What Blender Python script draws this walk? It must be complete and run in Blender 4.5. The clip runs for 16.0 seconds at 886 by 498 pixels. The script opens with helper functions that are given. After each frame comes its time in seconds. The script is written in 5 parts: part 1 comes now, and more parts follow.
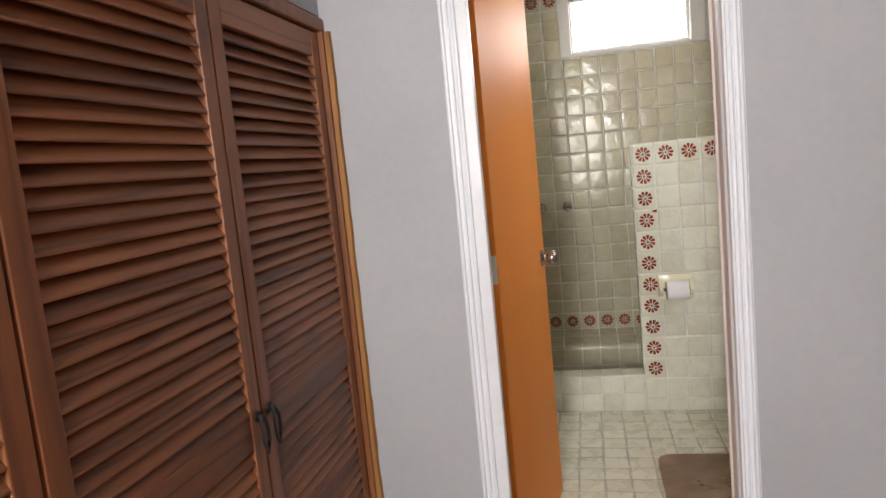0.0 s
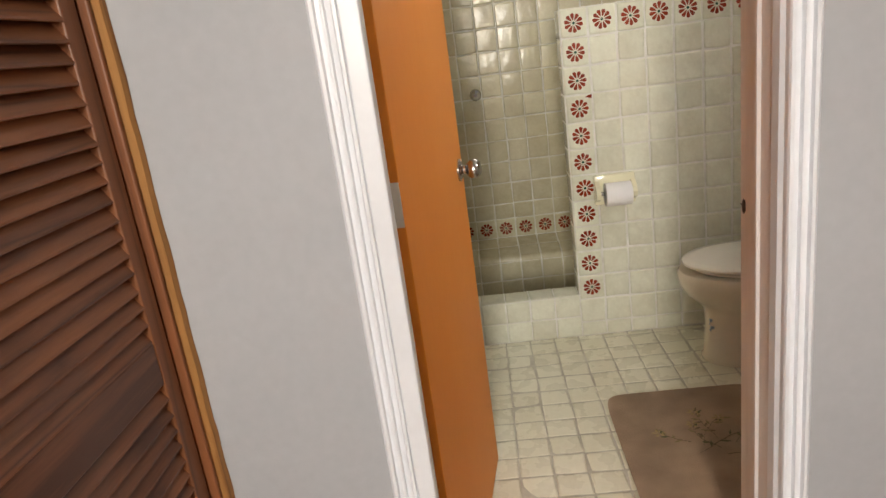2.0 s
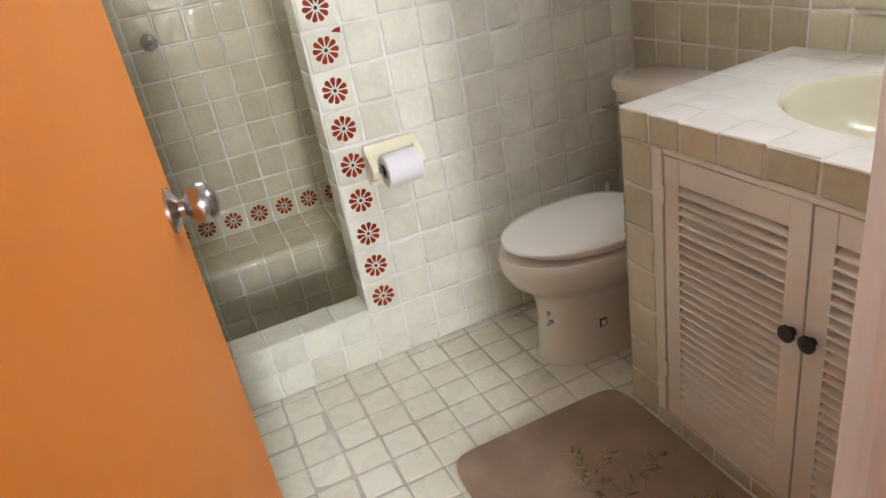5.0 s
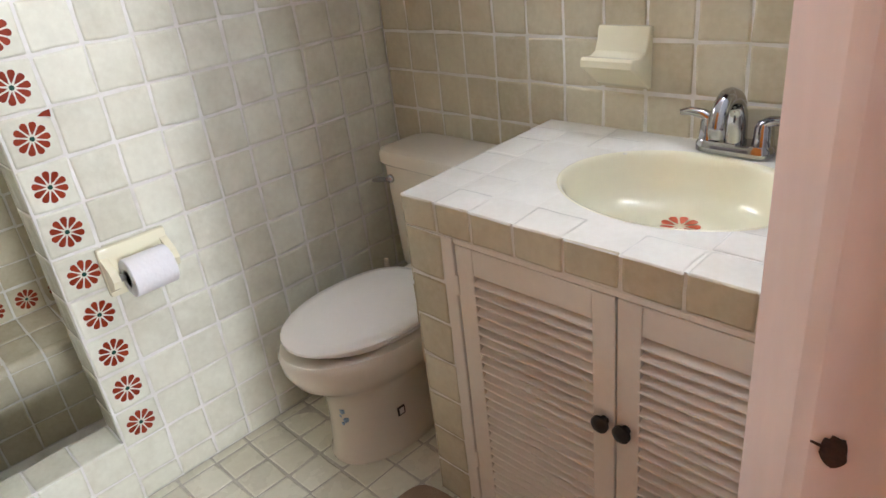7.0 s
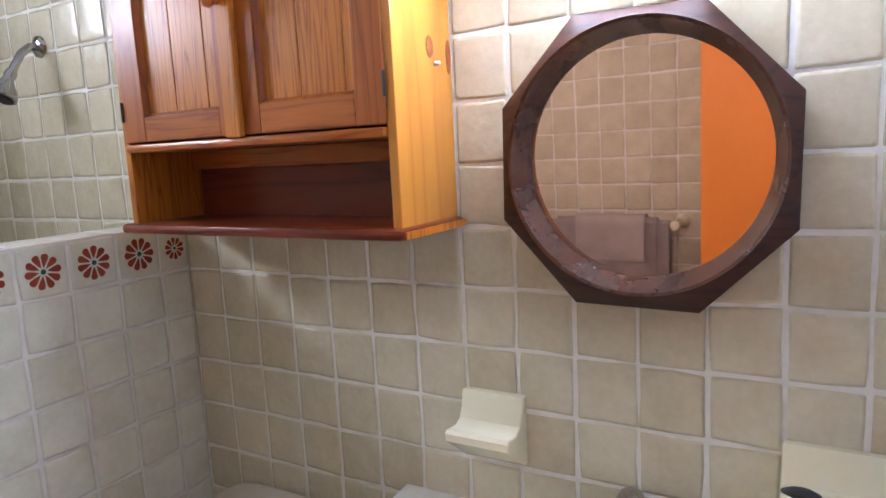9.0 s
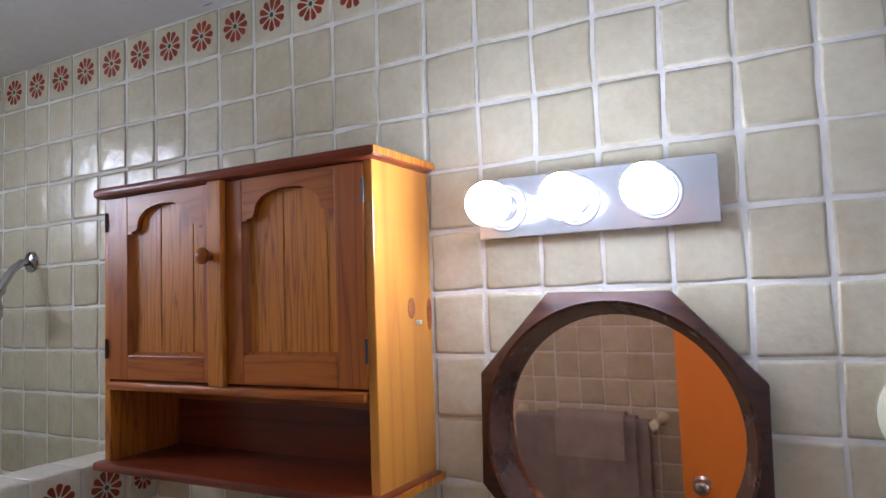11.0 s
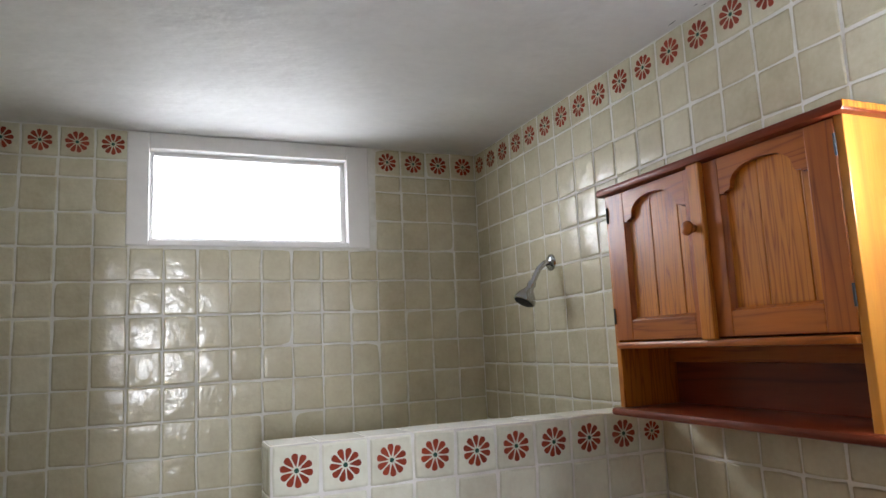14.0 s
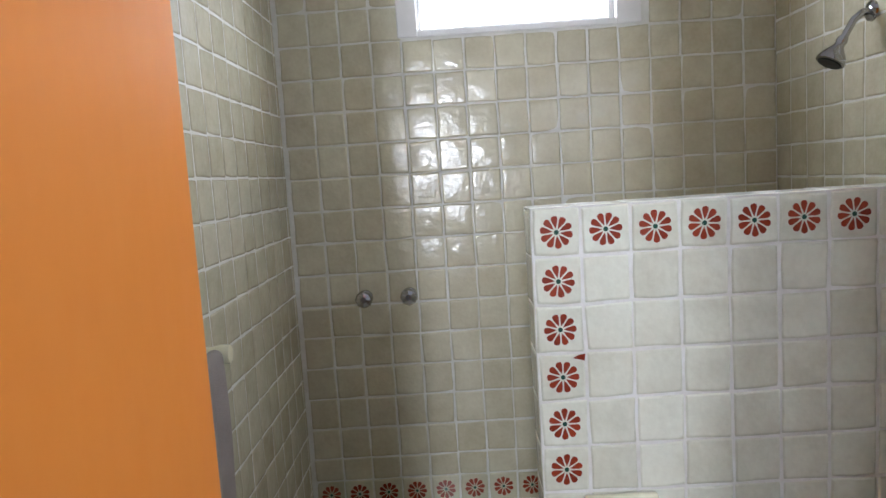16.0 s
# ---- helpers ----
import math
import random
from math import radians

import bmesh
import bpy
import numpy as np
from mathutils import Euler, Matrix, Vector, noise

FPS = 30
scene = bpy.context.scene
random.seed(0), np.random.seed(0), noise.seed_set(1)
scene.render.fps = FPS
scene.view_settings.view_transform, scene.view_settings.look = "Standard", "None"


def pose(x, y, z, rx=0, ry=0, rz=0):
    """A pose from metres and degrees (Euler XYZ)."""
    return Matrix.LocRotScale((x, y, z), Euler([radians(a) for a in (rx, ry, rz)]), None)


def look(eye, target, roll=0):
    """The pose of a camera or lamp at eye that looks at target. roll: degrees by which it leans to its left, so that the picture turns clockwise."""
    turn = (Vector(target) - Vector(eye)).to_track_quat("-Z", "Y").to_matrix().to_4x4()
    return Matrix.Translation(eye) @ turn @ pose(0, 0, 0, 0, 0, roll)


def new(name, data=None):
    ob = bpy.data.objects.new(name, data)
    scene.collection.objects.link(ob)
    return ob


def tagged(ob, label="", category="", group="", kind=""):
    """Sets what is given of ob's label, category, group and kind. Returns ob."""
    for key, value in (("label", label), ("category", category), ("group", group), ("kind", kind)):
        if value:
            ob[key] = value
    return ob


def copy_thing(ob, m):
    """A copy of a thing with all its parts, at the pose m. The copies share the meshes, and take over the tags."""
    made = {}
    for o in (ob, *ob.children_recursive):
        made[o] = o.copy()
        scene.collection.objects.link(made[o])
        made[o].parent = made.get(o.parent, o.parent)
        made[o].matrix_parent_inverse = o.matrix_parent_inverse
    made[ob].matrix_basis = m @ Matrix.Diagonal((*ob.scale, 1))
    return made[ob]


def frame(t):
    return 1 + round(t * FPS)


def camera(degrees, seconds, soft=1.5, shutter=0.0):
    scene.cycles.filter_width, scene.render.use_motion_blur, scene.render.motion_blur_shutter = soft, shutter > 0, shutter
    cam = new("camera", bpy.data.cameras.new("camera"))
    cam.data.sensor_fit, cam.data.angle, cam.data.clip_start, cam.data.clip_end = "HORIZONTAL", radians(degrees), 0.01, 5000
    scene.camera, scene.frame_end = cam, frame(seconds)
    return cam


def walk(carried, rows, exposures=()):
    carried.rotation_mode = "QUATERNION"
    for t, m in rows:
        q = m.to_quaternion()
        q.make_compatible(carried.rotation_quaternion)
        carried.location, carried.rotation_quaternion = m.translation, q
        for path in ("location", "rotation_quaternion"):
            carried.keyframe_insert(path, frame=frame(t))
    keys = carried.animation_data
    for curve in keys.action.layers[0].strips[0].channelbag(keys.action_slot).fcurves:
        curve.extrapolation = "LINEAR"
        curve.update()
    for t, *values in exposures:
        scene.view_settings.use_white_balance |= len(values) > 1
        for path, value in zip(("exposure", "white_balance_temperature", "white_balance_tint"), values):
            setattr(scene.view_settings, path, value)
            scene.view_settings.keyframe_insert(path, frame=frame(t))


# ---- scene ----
cam = camera(66.5, 16.0)
PATH = [
    (0, (0.271, 0.282, 1.372), (-0.156, 2.22, 1.128), -5.6),
    (0.5, (0.277, 0.372, 1.368), (-0.023, 2.296, 0.91), -5.6),
    (1, (0.309, 0.543, 1.371), (0.052, 2.454, 0.843), -5.6),
    (1.5, (0.256, 0.782, 1.35), (0.008, 2.688, 0.798), -6.2),
    (2, (0.163, 1.021, 1.329), (0.004, 2.927, 0.746), -7.8),
    (2.5, (0.151, 1.231, 1.312), (0.076, 3.125, 0.671), -8.3),
    (3, (0.146, 1.42, 1.294), (0.138, 3.3, 0.613), -9.6),
    (3.2, (0.137, 1.483, 1.289), (0.165, 3.356, 0.589), -10.0),
    (5.3, (0.116, 2.005, 1.269), (0.858, 3.626, 0.362), -9.7),
    (5.5, (0.11, 2.026, 1.276), (0.947, 3.592, 0.357), -9.2),
    (6, (0.091, 2.052, 1.292), (1.095, 3.516, 0.37), -7.8),
    (6.5, (0.102, 2.093, 1.304), (1.224, 3.468, 0.382), -6.8),
    (7, (0.205, 2.173, 1.325), (1.417, 3.504, 0.453), -6.8),
    (7.5, (0.32, 2.259, 1.379), (1.617, 3.58, 0.623), -6.9),
    (7.7, (0.37, 2.288, 1.401), (1.727, 3.621, 0.782), -8.1),
    (8, (0.393, 2.34, 1.433), (1.875, 3.59, 0.943), -5.2),
    (8.5, (0.426, 2.408, 1.481), (2.049, 3.523, 1.13), -3.4),
    (9, (0.465, 2.435, 1.534), (2.167, 3.443, 1.24), -2.9),
    (9.5, (0.475, 2.439, 1.615), (2.221, 3.385, 1.374), -2.7),
    (10, (0.478, 2.431, 1.678), (2.254, 3.343, 1.563), -1.7),
    (10.2, (0.476, 2.427, 1.687), (2.263, 3.324, 1.642), -1.1),
    (12.3, (0.396, 2.379, 1.769), (2.028, 3.473, 2.137), -1.5),
    (12.5, (0.39, 2.36, 1.759), (1.972, 3.527, 2.127), -1.7),
    (13, (0.344, 2.314, 1.703), (1.712, 3.736, 2.028), -2.1),
    (13.5, (0.303, 2.276, 1.634), (1.351, 3.953, 1.93), -2.8),
    (14, (0.27, 2.271, 1.586), (1.046, 4.093, 1.868), -2.6),
    (14.5, (0.275, 2.337, 1.546), (0.918, 4.219, 1.759), -2.1),
    (15, (0.281, 2.389, 1.517), (0.664, 4.353, 1.525), -2.9),
    (15.5, (0.312, 2.338, 1.528), (0.426, 4.331, 1.409), -3.6),
    (16, (0.331, 2.312, 1.468), (0.291, 4.3, 1.256), -3.7),
]
EXPOSURES = [(0.0, 0.05, 7000, 10), (0.5, 0.15, 7100, 10), (1.5, 0.15, 7300, 9), (3.0, 0.2, 8150, 8), (5.5, 0.70, 6200, 13), (7.0, 0.64, 6150, 12), (7.5, 0.62, 6250, 12), (8.2, 0.66, 5850, 16), (9.0, 0.58, 5650, 16), (10.0, 0.15, 5600, 17), (12.5, -0.50, 5850, 17), (13.0, -0.44, 6150, 17), (13.5, -0.34, 6200, 13), (14.0, -0.12, 6150, 11), (14.5, 0.14, 6150, 11), (15.5, 0.17, 5900, 11), (16.0, 0.17, 5800, 11)]
walk(cam, [(t, look(eye, target, roll)) for t, eye, target, roll in PATH], EXPOSURES)

# ---- light ----
world = bpy.data.worlds.new("world")
scene.world = world
world.use_nodes = True
_wn = world.node_tree.nodes
_sky = _wn.new("ShaderNodeTexSky")
_sky.sky_type, _sky.sun_disc = "NISHITA", False
_sky.sun_elevation, _sky.sun_rotation = radians(50), radians(150)
world.node_tree.links.new(_sky.outputs[0], _wn["Background"].inputs[0])
_wn["Background"].inputs[1].default_value = 0.1


def lamp(name, kind, energy, color, m, **values):
    data = bpy.data.lights.new(name, kind)
    data.energy, data.color = energy, color
    for key, value in values.items():
        if key == "size":
            data.size = value
        elif key == "size_y":
            data.shape, data.size_y = "RECTANGLE", value
        elif key == "angle":
            data.angle = value
    ob = new(name, data)
    ob.matrix_world = m
    return ob


lamp("sun", "SUN", 2.5, (1.0, 0.95, 0.88), look((3, -4, 6), (0, 0, 0)), angle=radians(0.5))
# daylight in the bathroom window's opening and in the hall window behind the walker
lamp("window_daylight", "AREA", 24, (0.96, 0.975, 1.0), look((0.6, 5.16, 2.26), (0.6, 4.16, 1.66)), size=0.85, size_y=0.42)
lamp("hall_daylight", "AREA", 190, (0.96, 0.97, 1.0), look((-0.10, -1.85, 1.72), (0.15, 2.0, 1.45)), size=0.54, size_y=0.92)

# ---- geometry helpers ----
X, Y, Z = Vector((1, 0, 0)), Vector((0, 1, 0)), Vector((0, 0, 1))


def box(bm, x0, x1, y0, y1, z0, z1, bevel=0.0, seg=2):
    made = bmesh.ops.create_cube(bm, size=1.0)["verts"]
    for v in made:
        v.co = Vector(((x0 + x1) / 2 + v.co.x * (x1 - x0), (y0 + y1) / 2 + v.co.y * (y1 - y0), (z0 + z1) / 2 + v.co.z * (z1 - z0)))
    if bevel:
        edges = list({e for v in made for e in v.link_edges})
        bmesh.ops.bevel(bm, geom=edges, offset=bevel, segments=seg, affect="EDGES", profile=0.5)
    return bm


def boxes(*rows, bevel=0.0):
    bm = bmesh.new()
    for r in rows:
        box(bm, *r, bevel=bevel)
    return bm


def loft(bm, rings, cap0=True, cap1=True, closed=True):
    """Skin between rings of equal count."""
    vs = [[bm.verts.new(p) for p in ring] for ring in rings]
    n = len(vs[0])
    for a, b in zip(vs, vs[1:]):
        for i in range(n if closed else n - 1):
            j = (i + 1) % n
            bm.faces.new((a[i], a[j], b[j], b[i]))
    if cap0:
        bm.faces.new(list(reversed(vs[0])))
    if cap1:
        bm.faces.new(vs[-1])
    bmesh.ops.recalc_face_normals(bm, faces=bm.faces)
    return bm


def frame_axes(d):
    d = Vector(d).normalized()
    a = d.cross(Z if abs(d.z) < 0.9 else X).normalized()
    return a, d.cross(a)


def lathe(bm, origin, axis, profile, seg=24):
    """profile: rows of (along, radius)."""
    a, b = frame_axes(axis)
    d, o = Vector(axis).normalized(), Vector(origin)
    rings = []
    for s, r in profile:
        rings.append([o + d * s + (a * math.cos(k * 2 * math.pi / seg) + b * math.sin(k * 2 * math.pi / seg)) * max(r, 1e-4) for k in range(seg)])
    return loft(bm, rings)


def tube(bm, pts, radii, seg=12):
    pts = [Vector(p) for p in pts]
    if not isinstance(radii, (list, tuple)):
        radii = [radii] * len(pts)
    rings, side = [], None
    for i, p in enumerate(pts):
        d = (pts[min(i + 1, len(pts) - 1)] - pts[max(i - 1, 0)]).normalized()
        if side is None:
            side = frame_axes(d)[0]
        side = (side - d * side.dot(d)).normalized()
        up = d.cross(side)
        rings.append([p + (side * math.cos(k * 2 * math.pi / seg) + up * math.sin(k * 2 * math.pi / seg)) * radii[i] for k in range(seg)])
    return loft(bm, rings)


def prism(bm, pts, direction):
    """A flat outline pushed along a direction."""
    d = Vector(direction)
    return loft(bm, [[Vector(p) for p in pts], [Vector(p) + d for p in pts]])


def superellipse(cx, cy, a, b, z, n=32, power=2.0, front=1.0):
    out = []
    for k in range(n):
        t = 2 * math.pi * k / n
        c, s = math.cos(t), math.sin(t)
        x = math.copysign(abs(c) ** (2 / power), c) * a
        y = math.copysign(abs(s) ** (2 / power), s) * b
        out.append(Vector((cx + x, cy + y, z)))
    return out


def part(name, bm, material, parent=None, label="", smooth=False):
    mesh = bpy.data.meshes.new(name)
    if smooth:
        for f in bm.faces:
            f.smooth = True
    bm.to_mesh(mesh)
    bm.free()
    mesh.materials.append(material)
    if smooth:
        mesh.set_sharp_from_angle(angle=radians(42))
    ob = new(name, mesh)
    adopt(ob, parent)
    return tagged(ob, label)


def adopt(ob, parent):
    if parent is not None:
        ob.parent = parent
        at = parent.location if parent.data is None else Vector((0, 0, 0))
        ob.matrix_parent_inverse = Matrix.Translation(at).inverted()
    return ob


def thing(name, at, label, category, group="", kind=""):
    ob = new(name)
    ob.location = at
    ob.empty_display_size = 0.05
    return tagged(ob, label, category, group, kind)


# ---- materials ----
def mat(name, color, rough=0.5, metal=0.0, var=0.12, scale=6.0, fine=60.0, bump=0.05, bump_scale=40.0, color2=None, coat=0.0, pieces=False, rough_var=0.1, stretch=(1, 1, 1), spec=0.5, bump_dist=0.002):
    """A painted or plain surface with variation at two scales, on object coordinates in metres."""
    m = bpy.data.materials.new(name)
    m.use_nodes = True
    nt = m.node_tree
    n, link = nt.nodes, nt.links.new
    bs = n["Principled BSDF"]
    co = n.new("ShaderNodeTexCoord")
    mp = n.new("ShaderNodeMapping")
    mp.inputs["Scale"].default_value = stretch
    geo = n.new("ShaderNodeNewGeometry")
    link(geo.outputs["Position"], mp.inputs[0])
    n1, n2 = n.new("ShaderNodeTexNoise"), n.new("ShaderNodeTexNoise")
    for node, s in ((n1, scale), (n2, fine)):
        node.inputs["Scale"].default_value = s
        node.inputs["Detail"].default_value = 4
        link(mp.outputs[0], node.inputs["Vector"])
    c2 = color2 or tuple(c * (1 - var) for c in color)
    mix = n.new("ShaderNodeMix")
    mix.data_type = "RGBA"
    mix.inputs["A"].default_value, mix.inputs["B"].default_value = (*color, 1), (*c2, 1)
    add = n.new("ShaderNodeMath")
    add.operation = "MULTIPLY_ADD"
    link(n2.outputs[0], add.inputs[0])
    add.inputs[1].default_value = 0.5
    link(n1.outputs[0], add.inputs[2])
    rng = n.new("ShaderNodeMapRange")
    rng.inputs["From Min"].default_value, rng.inputs["From Max"].default_value = 0.5, 1.0
    link(add.outputs[0], rng.inputs[0])
    fac = rng.outputs[0]
    if pieces:
        oi = n.new("ShaderNodeObjectInfo")
        s = n.new("ShaderNodeMath")
        s.operation = "ADD"
        link(oi.outputs["Random"], s.inputs[0])
        link(geo.outputs["Random Per Island"], s.inputs[1])
        fr = n.new("ShaderNodeMath")
        fr.operation = "FRACT"
        link(s.outputs[0], fr.inputs[0])
        av = n.new("ShaderNodeMix")
        av.inputs["Factor"].default_value = pieces
        link(fac, av.inputs["A"])
        link(fr.outputs[0], av.inputs["B"])
        fac = av.outputs["Result"]
    link(fac, mix.inputs["Factor"])
    link(mix.outputs["Result"], bs.inputs["Base Color"])
    rr = n.new("ShaderNodeMapRange")
    rr.inputs["To Min"].default_value, rr.inputs["To Max"].default_value = max(rough - rough_var / 2, 0.02), min(rough + rough_var / 2, 1)
    link(n1.outputs[0], rr.inputs[0])
    link(rr.outputs[0], bs.inputs["Roughness"])
    bs.inputs["Metallic"].default_value = metal
    bs.inputs["Specular IOR Level"].default_value = spec
    bs.inputs["Coat Weight"].default_value = coat
    bs.inputs["Coat Roughness"].default_value = 0.08
    if bump:
        n3 = n.new("ShaderNodeTexNoise")
        n3.inputs["Scale"].default_value = bump_scale
        n3.inputs["Detail"].default_value = 3
        link(mp.outputs[0], n3.inputs["Vector"])
        b = n.new("ShaderNodeBump")
        b.inputs["Strength"].default_value = bump
        b.inputs["Distance"].default_value = bump_dist
        link(n3.outputs[0], b.inputs["Height"])
        link(b.outputs[0], bs.inputs["Normal"])
    return m


def wood(name, light, dark, axis="Z", rings=9.0, rough=0.35, coat=0.3, pieces=0.0, knots=False, bump=0.08):
    """Stained wood: stretched grain along one axis, growth bands, fine pores, knots."""
    m = bpy.data.materials.new(name)
    m.use_nodes = True
    nt = m.node_tree
    n, link = nt.nodes, nt.links.new
    bs = n["Principled BSDF"]
    geo = n.new("ShaderNodeNewGeometry")
    oi = n.new("ShaderNodeObjectInfo")
    shift = n.new("ShaderNodeVectorMath")
    shift.operation = "MULTIPLY_ADD"
    link(oi.outputs["Random"], shift.inputs[0])
    shift.inputs[1].default_value = (7.3, 5.1, 3.7)
    link(geo.outputs["Position"], shift.inputs[2])
    mp = n.new("ShaderNodeMapping")
    mp.inputs["Scale"].default_value = {"X": (0.06, 1, 1), "Y": (1, 0.06, 1), "Z": (1, 1, 0.06)}[axis]
    link(shift.outputs[0], mp.inputs[0])
    warp = n.new("ShaderNodeTexNoise")
    warp.inputs["Scale"].default_value, warp.inputs["Detail"].default_value = rings, 2
    link(mp.outputs[0], warp.inputs["Vector"])
    bands = n.new("ShaderNodeMath")
    bands.operation = "MULTIPLY"
    link(warp.outputs[0], bands.inputs[0])
    bands.inputs[1].default_value = 14.0
    pp = n.new("ShaderNodeMath")
    pp.operation = "PINGPONG"
    link(bands.outputs[0], pp.inputs[0])
    pp.inputs[1].default_value = 1.0
    grain = n.new("ShaderNodeTexNoise")
    grain.inputs["Scale"].default_value, grain.inputs["Detail"].default_value = 260, 3
    link(mp.outputs[0], grain.inputs["Vector"])
    mixf = n.new("ShaderNodeMath")
    mixf.operation = "MULTIPLY_ADD"
    link(grain.outputs[0], mixf.inputs[0])
    mixf.inputs[1].default_value = 0.5
    pw = n.new("ShaderNodeMath")
    pw.operation = "POWER"
    link(pp.outputs[0], pw.inputs[0])
    pw.inputs[1].default_value = 3.6
    sc = n.new("ShaderNodeMath")
    sc.operation = "MULTIPLY"
    sc.inputs[1].default_value = 0.62
    link(pw.outputs[0], sc.inputs[0])
    link(sc.outputs[0], mixf.inputs[2])
    fac = mixf.outputs[0]
    big = n.new("ShaderNodeTexNoise")
    big.inputs["Scale"].default_value = 3.0
    link(shift.outputs[0], big.inputs["Vector"])
    bm_ = n.new("ShaderNodeMath")
    bm_.operation = "MULTIPLY_ADD"
    link(big.outputs[0], bm_.inputs[0])
    bm_.inputs[1].default_value, bm_.inputs[2].default_value = 0.5, -0.35
    tot = n.new("ShaderNodeMath")
    tot.operation = "ADD"
    link(fac, tot.inputs[0])
    link(bm_.outputs[0], tot.inputs[1])
    fac = tot.outputs[0]
    if pieces:
        pr = n.new("ShaderNodeMath")
        pr.operation = "MULTIPLY_ADD"
        link(oi.outputs["Random"], pr.inputs[0])
        pr.inputs[1].default_value = pieces
        link(fac, pr.inputs[2])
        fac = pr.outputs[0]
    if knots:
        vo = n.new("ShaderNodeTexVoronoi")
        vo.inputs["Scale"].default_value = 4.2
        mk = n.new("ShaderNodeMapping")
        mk.inputs["Scale"].default_value = {"X": (0.5, 1, 1), "Y": (1, 0.5, 1), "Z": (1, 1, 0.5)}[axis]
        link(shift.outputs[0], mk.inputs[0])
        link(mk.outputs[0], vo.inputs["Vector"])
        kr = n.new("ShaderNodeMapRange")
        kr.inputs["From Min"].default_value, kr.inputs["From Max"].default_value = 0.11, 0.02
        link(vo.outputs["Distance"], kr.inputs[0])
        ka = n.new("ShaderNodeMath")
        ka.operation = "ADD"
        link(kr.outputs[0], ka.inputs[0])
        link(fac, ka.inputs[1])
        fac = ka.outputs[0]
    mix = n.new("ShaderNodeMix")
    mix.data_type, mix.clamp_factor = "RGBA", True
    mix.inputs["A"].default_value, mix.inputs["B"].default_value = (*light, 1), (*dark, 1)
    link(fac, mix.inputs["Factor"])
    link(mix.outputs["Result"], bs.inputs["Base Color"])
    bs.inputs["Roughness"].default_value = rough
    bs.inputs["Specular IOR Level"].default_value = 0.3
    bs.inputs["Coat Weight"].default_value = coat
    bs.inputs["Coat Roughness"].default_value = 0.2
    b = n.new("ShaderNodeBump")
    b.inputs["Strength"].default_value, b.inputs["Distance"].default_value = bump, 0.002
    link(grain.outputs[0], b.inputs["Height"])
    link(b.outputs[0], bs.inputs["Normal"])
    return m


def glowing(name, color, strength):
    m = bpy.data.materials.new(name)
    m.use_nodes = True
    bs = m.node_tree.nodes["Principled BSDF"]
    bs.inputs["Base Color"].default_value = (0.8, 0.8, 0.8, 1)
    bs.inputs["Emission Color"].default_value = (*color, 1)
    bs.inputs["Emission Strength"].default_value = strength
    return m


M_TILE = mat("glazed_cream_tile", (0.66, 0.625, 0.475), 0.19, var=0.2, scale=14, fine=70, bump=0.95, bump_scale=22, color2=(0.47, 0.42, 0.285), pieces=0.45, rough_var=0.10, bump_dist=0.0034)
# paler copy of the cream tile, with the light on partition and curb coloured in
M_TILE_LIT = mat("pale_partition_tile", (0.79, 0.80, 0.68), 0.14, scale=11, fine=70, bump=0.7, bump_scale=21, color2=(0.57, 0.56, 0.445), pieces=0.45, rough_var=0.14, bump_dist=0.004)
M_TILE_FLOOR = mat("glazed_floor_tile", (0.81, 0.79, 0.66), 0.28, scale=12, fine=70, bump=0.4, bump_scale=25, color2=(0.66, 0.63, 0.49), pieces=0.5, rough_var=0.25)
M_TILE_WHITE = mat("white_counter_tile", (0.80, 0.79, 0.72), 0.22, scale=10, fine=80, bump=0.15, bump_scale=25, color2=(0.70, 0.68, 0.60), pieces=0.4, rough_var=0.15)
M_GROUT = mat("white_grout", (0.79, 0.785, 0.75), 0.8, scale=9, fine=40, bump=0.5, bump_scale=120, color2=(0.62, 0.605, 0.54))
M_GROUT_FLOOR = mat("worn_floor_grout", (0.62, 0.59, 0.50), 0.85, scale=6, fine=90, bump=0.4, bump_scale=160, color2=(0.38, 0.35, 0.28))
M_RED = mat("brick_red_glaze", (0.32, 0.050, 0.020), 0.2, scale=40, fine=220, bump=0.1, color2=(0.17, 0.020, 0.009), pieces=0.5)
M_SALMON = mat("salmon_painted_glaze", (0.52, 0.12, 0.055), 0.2, scale=60, fine=220, bump=0, color2=(0.38, 0.06, 0.028))
M_KNOT = mat("dark_wood_knot", (0.36, 0.10, 0.018), 0.35, scale=70, fine=200, bump=0.1, color2=(0.14, 0.034, 0.010))
M_TOWEL_2 = mat("pale_taupe_towel", (0.47, 0.41, 0.375), 0.95, scale=12, fine=350, bump=1.0, bump_scale=450, var=0.2, bump_dist=0.004)
M_GREEN = mat("dark_green_glaze", (0.02, 0.07, 0.05), 0.2, bump=0)
# white plaster coloured grey to stand for the walker's shade on the hall walls
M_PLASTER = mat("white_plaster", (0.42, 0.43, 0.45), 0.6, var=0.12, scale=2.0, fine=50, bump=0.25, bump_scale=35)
M_CEIL = mat("white_rough_ceiling", (0.74, 0.735, 0.72), 0.7, var=0.12, scale=3, fine=30, bump=0.5, bump_scale=12, bump_dist=0.009, stretch=(0.8, 1.3, 1))
M_TRIM = mat("white_gloss_trim", (0.77, 0.79, 0.83), 0.35, var=0.07, scale=8, bump=0.1)
M_FRAME = mat("cream_window_paint", (0.80, 0.785, 0.765), 0.4, var=0.07, scale=8, bump=0.15)
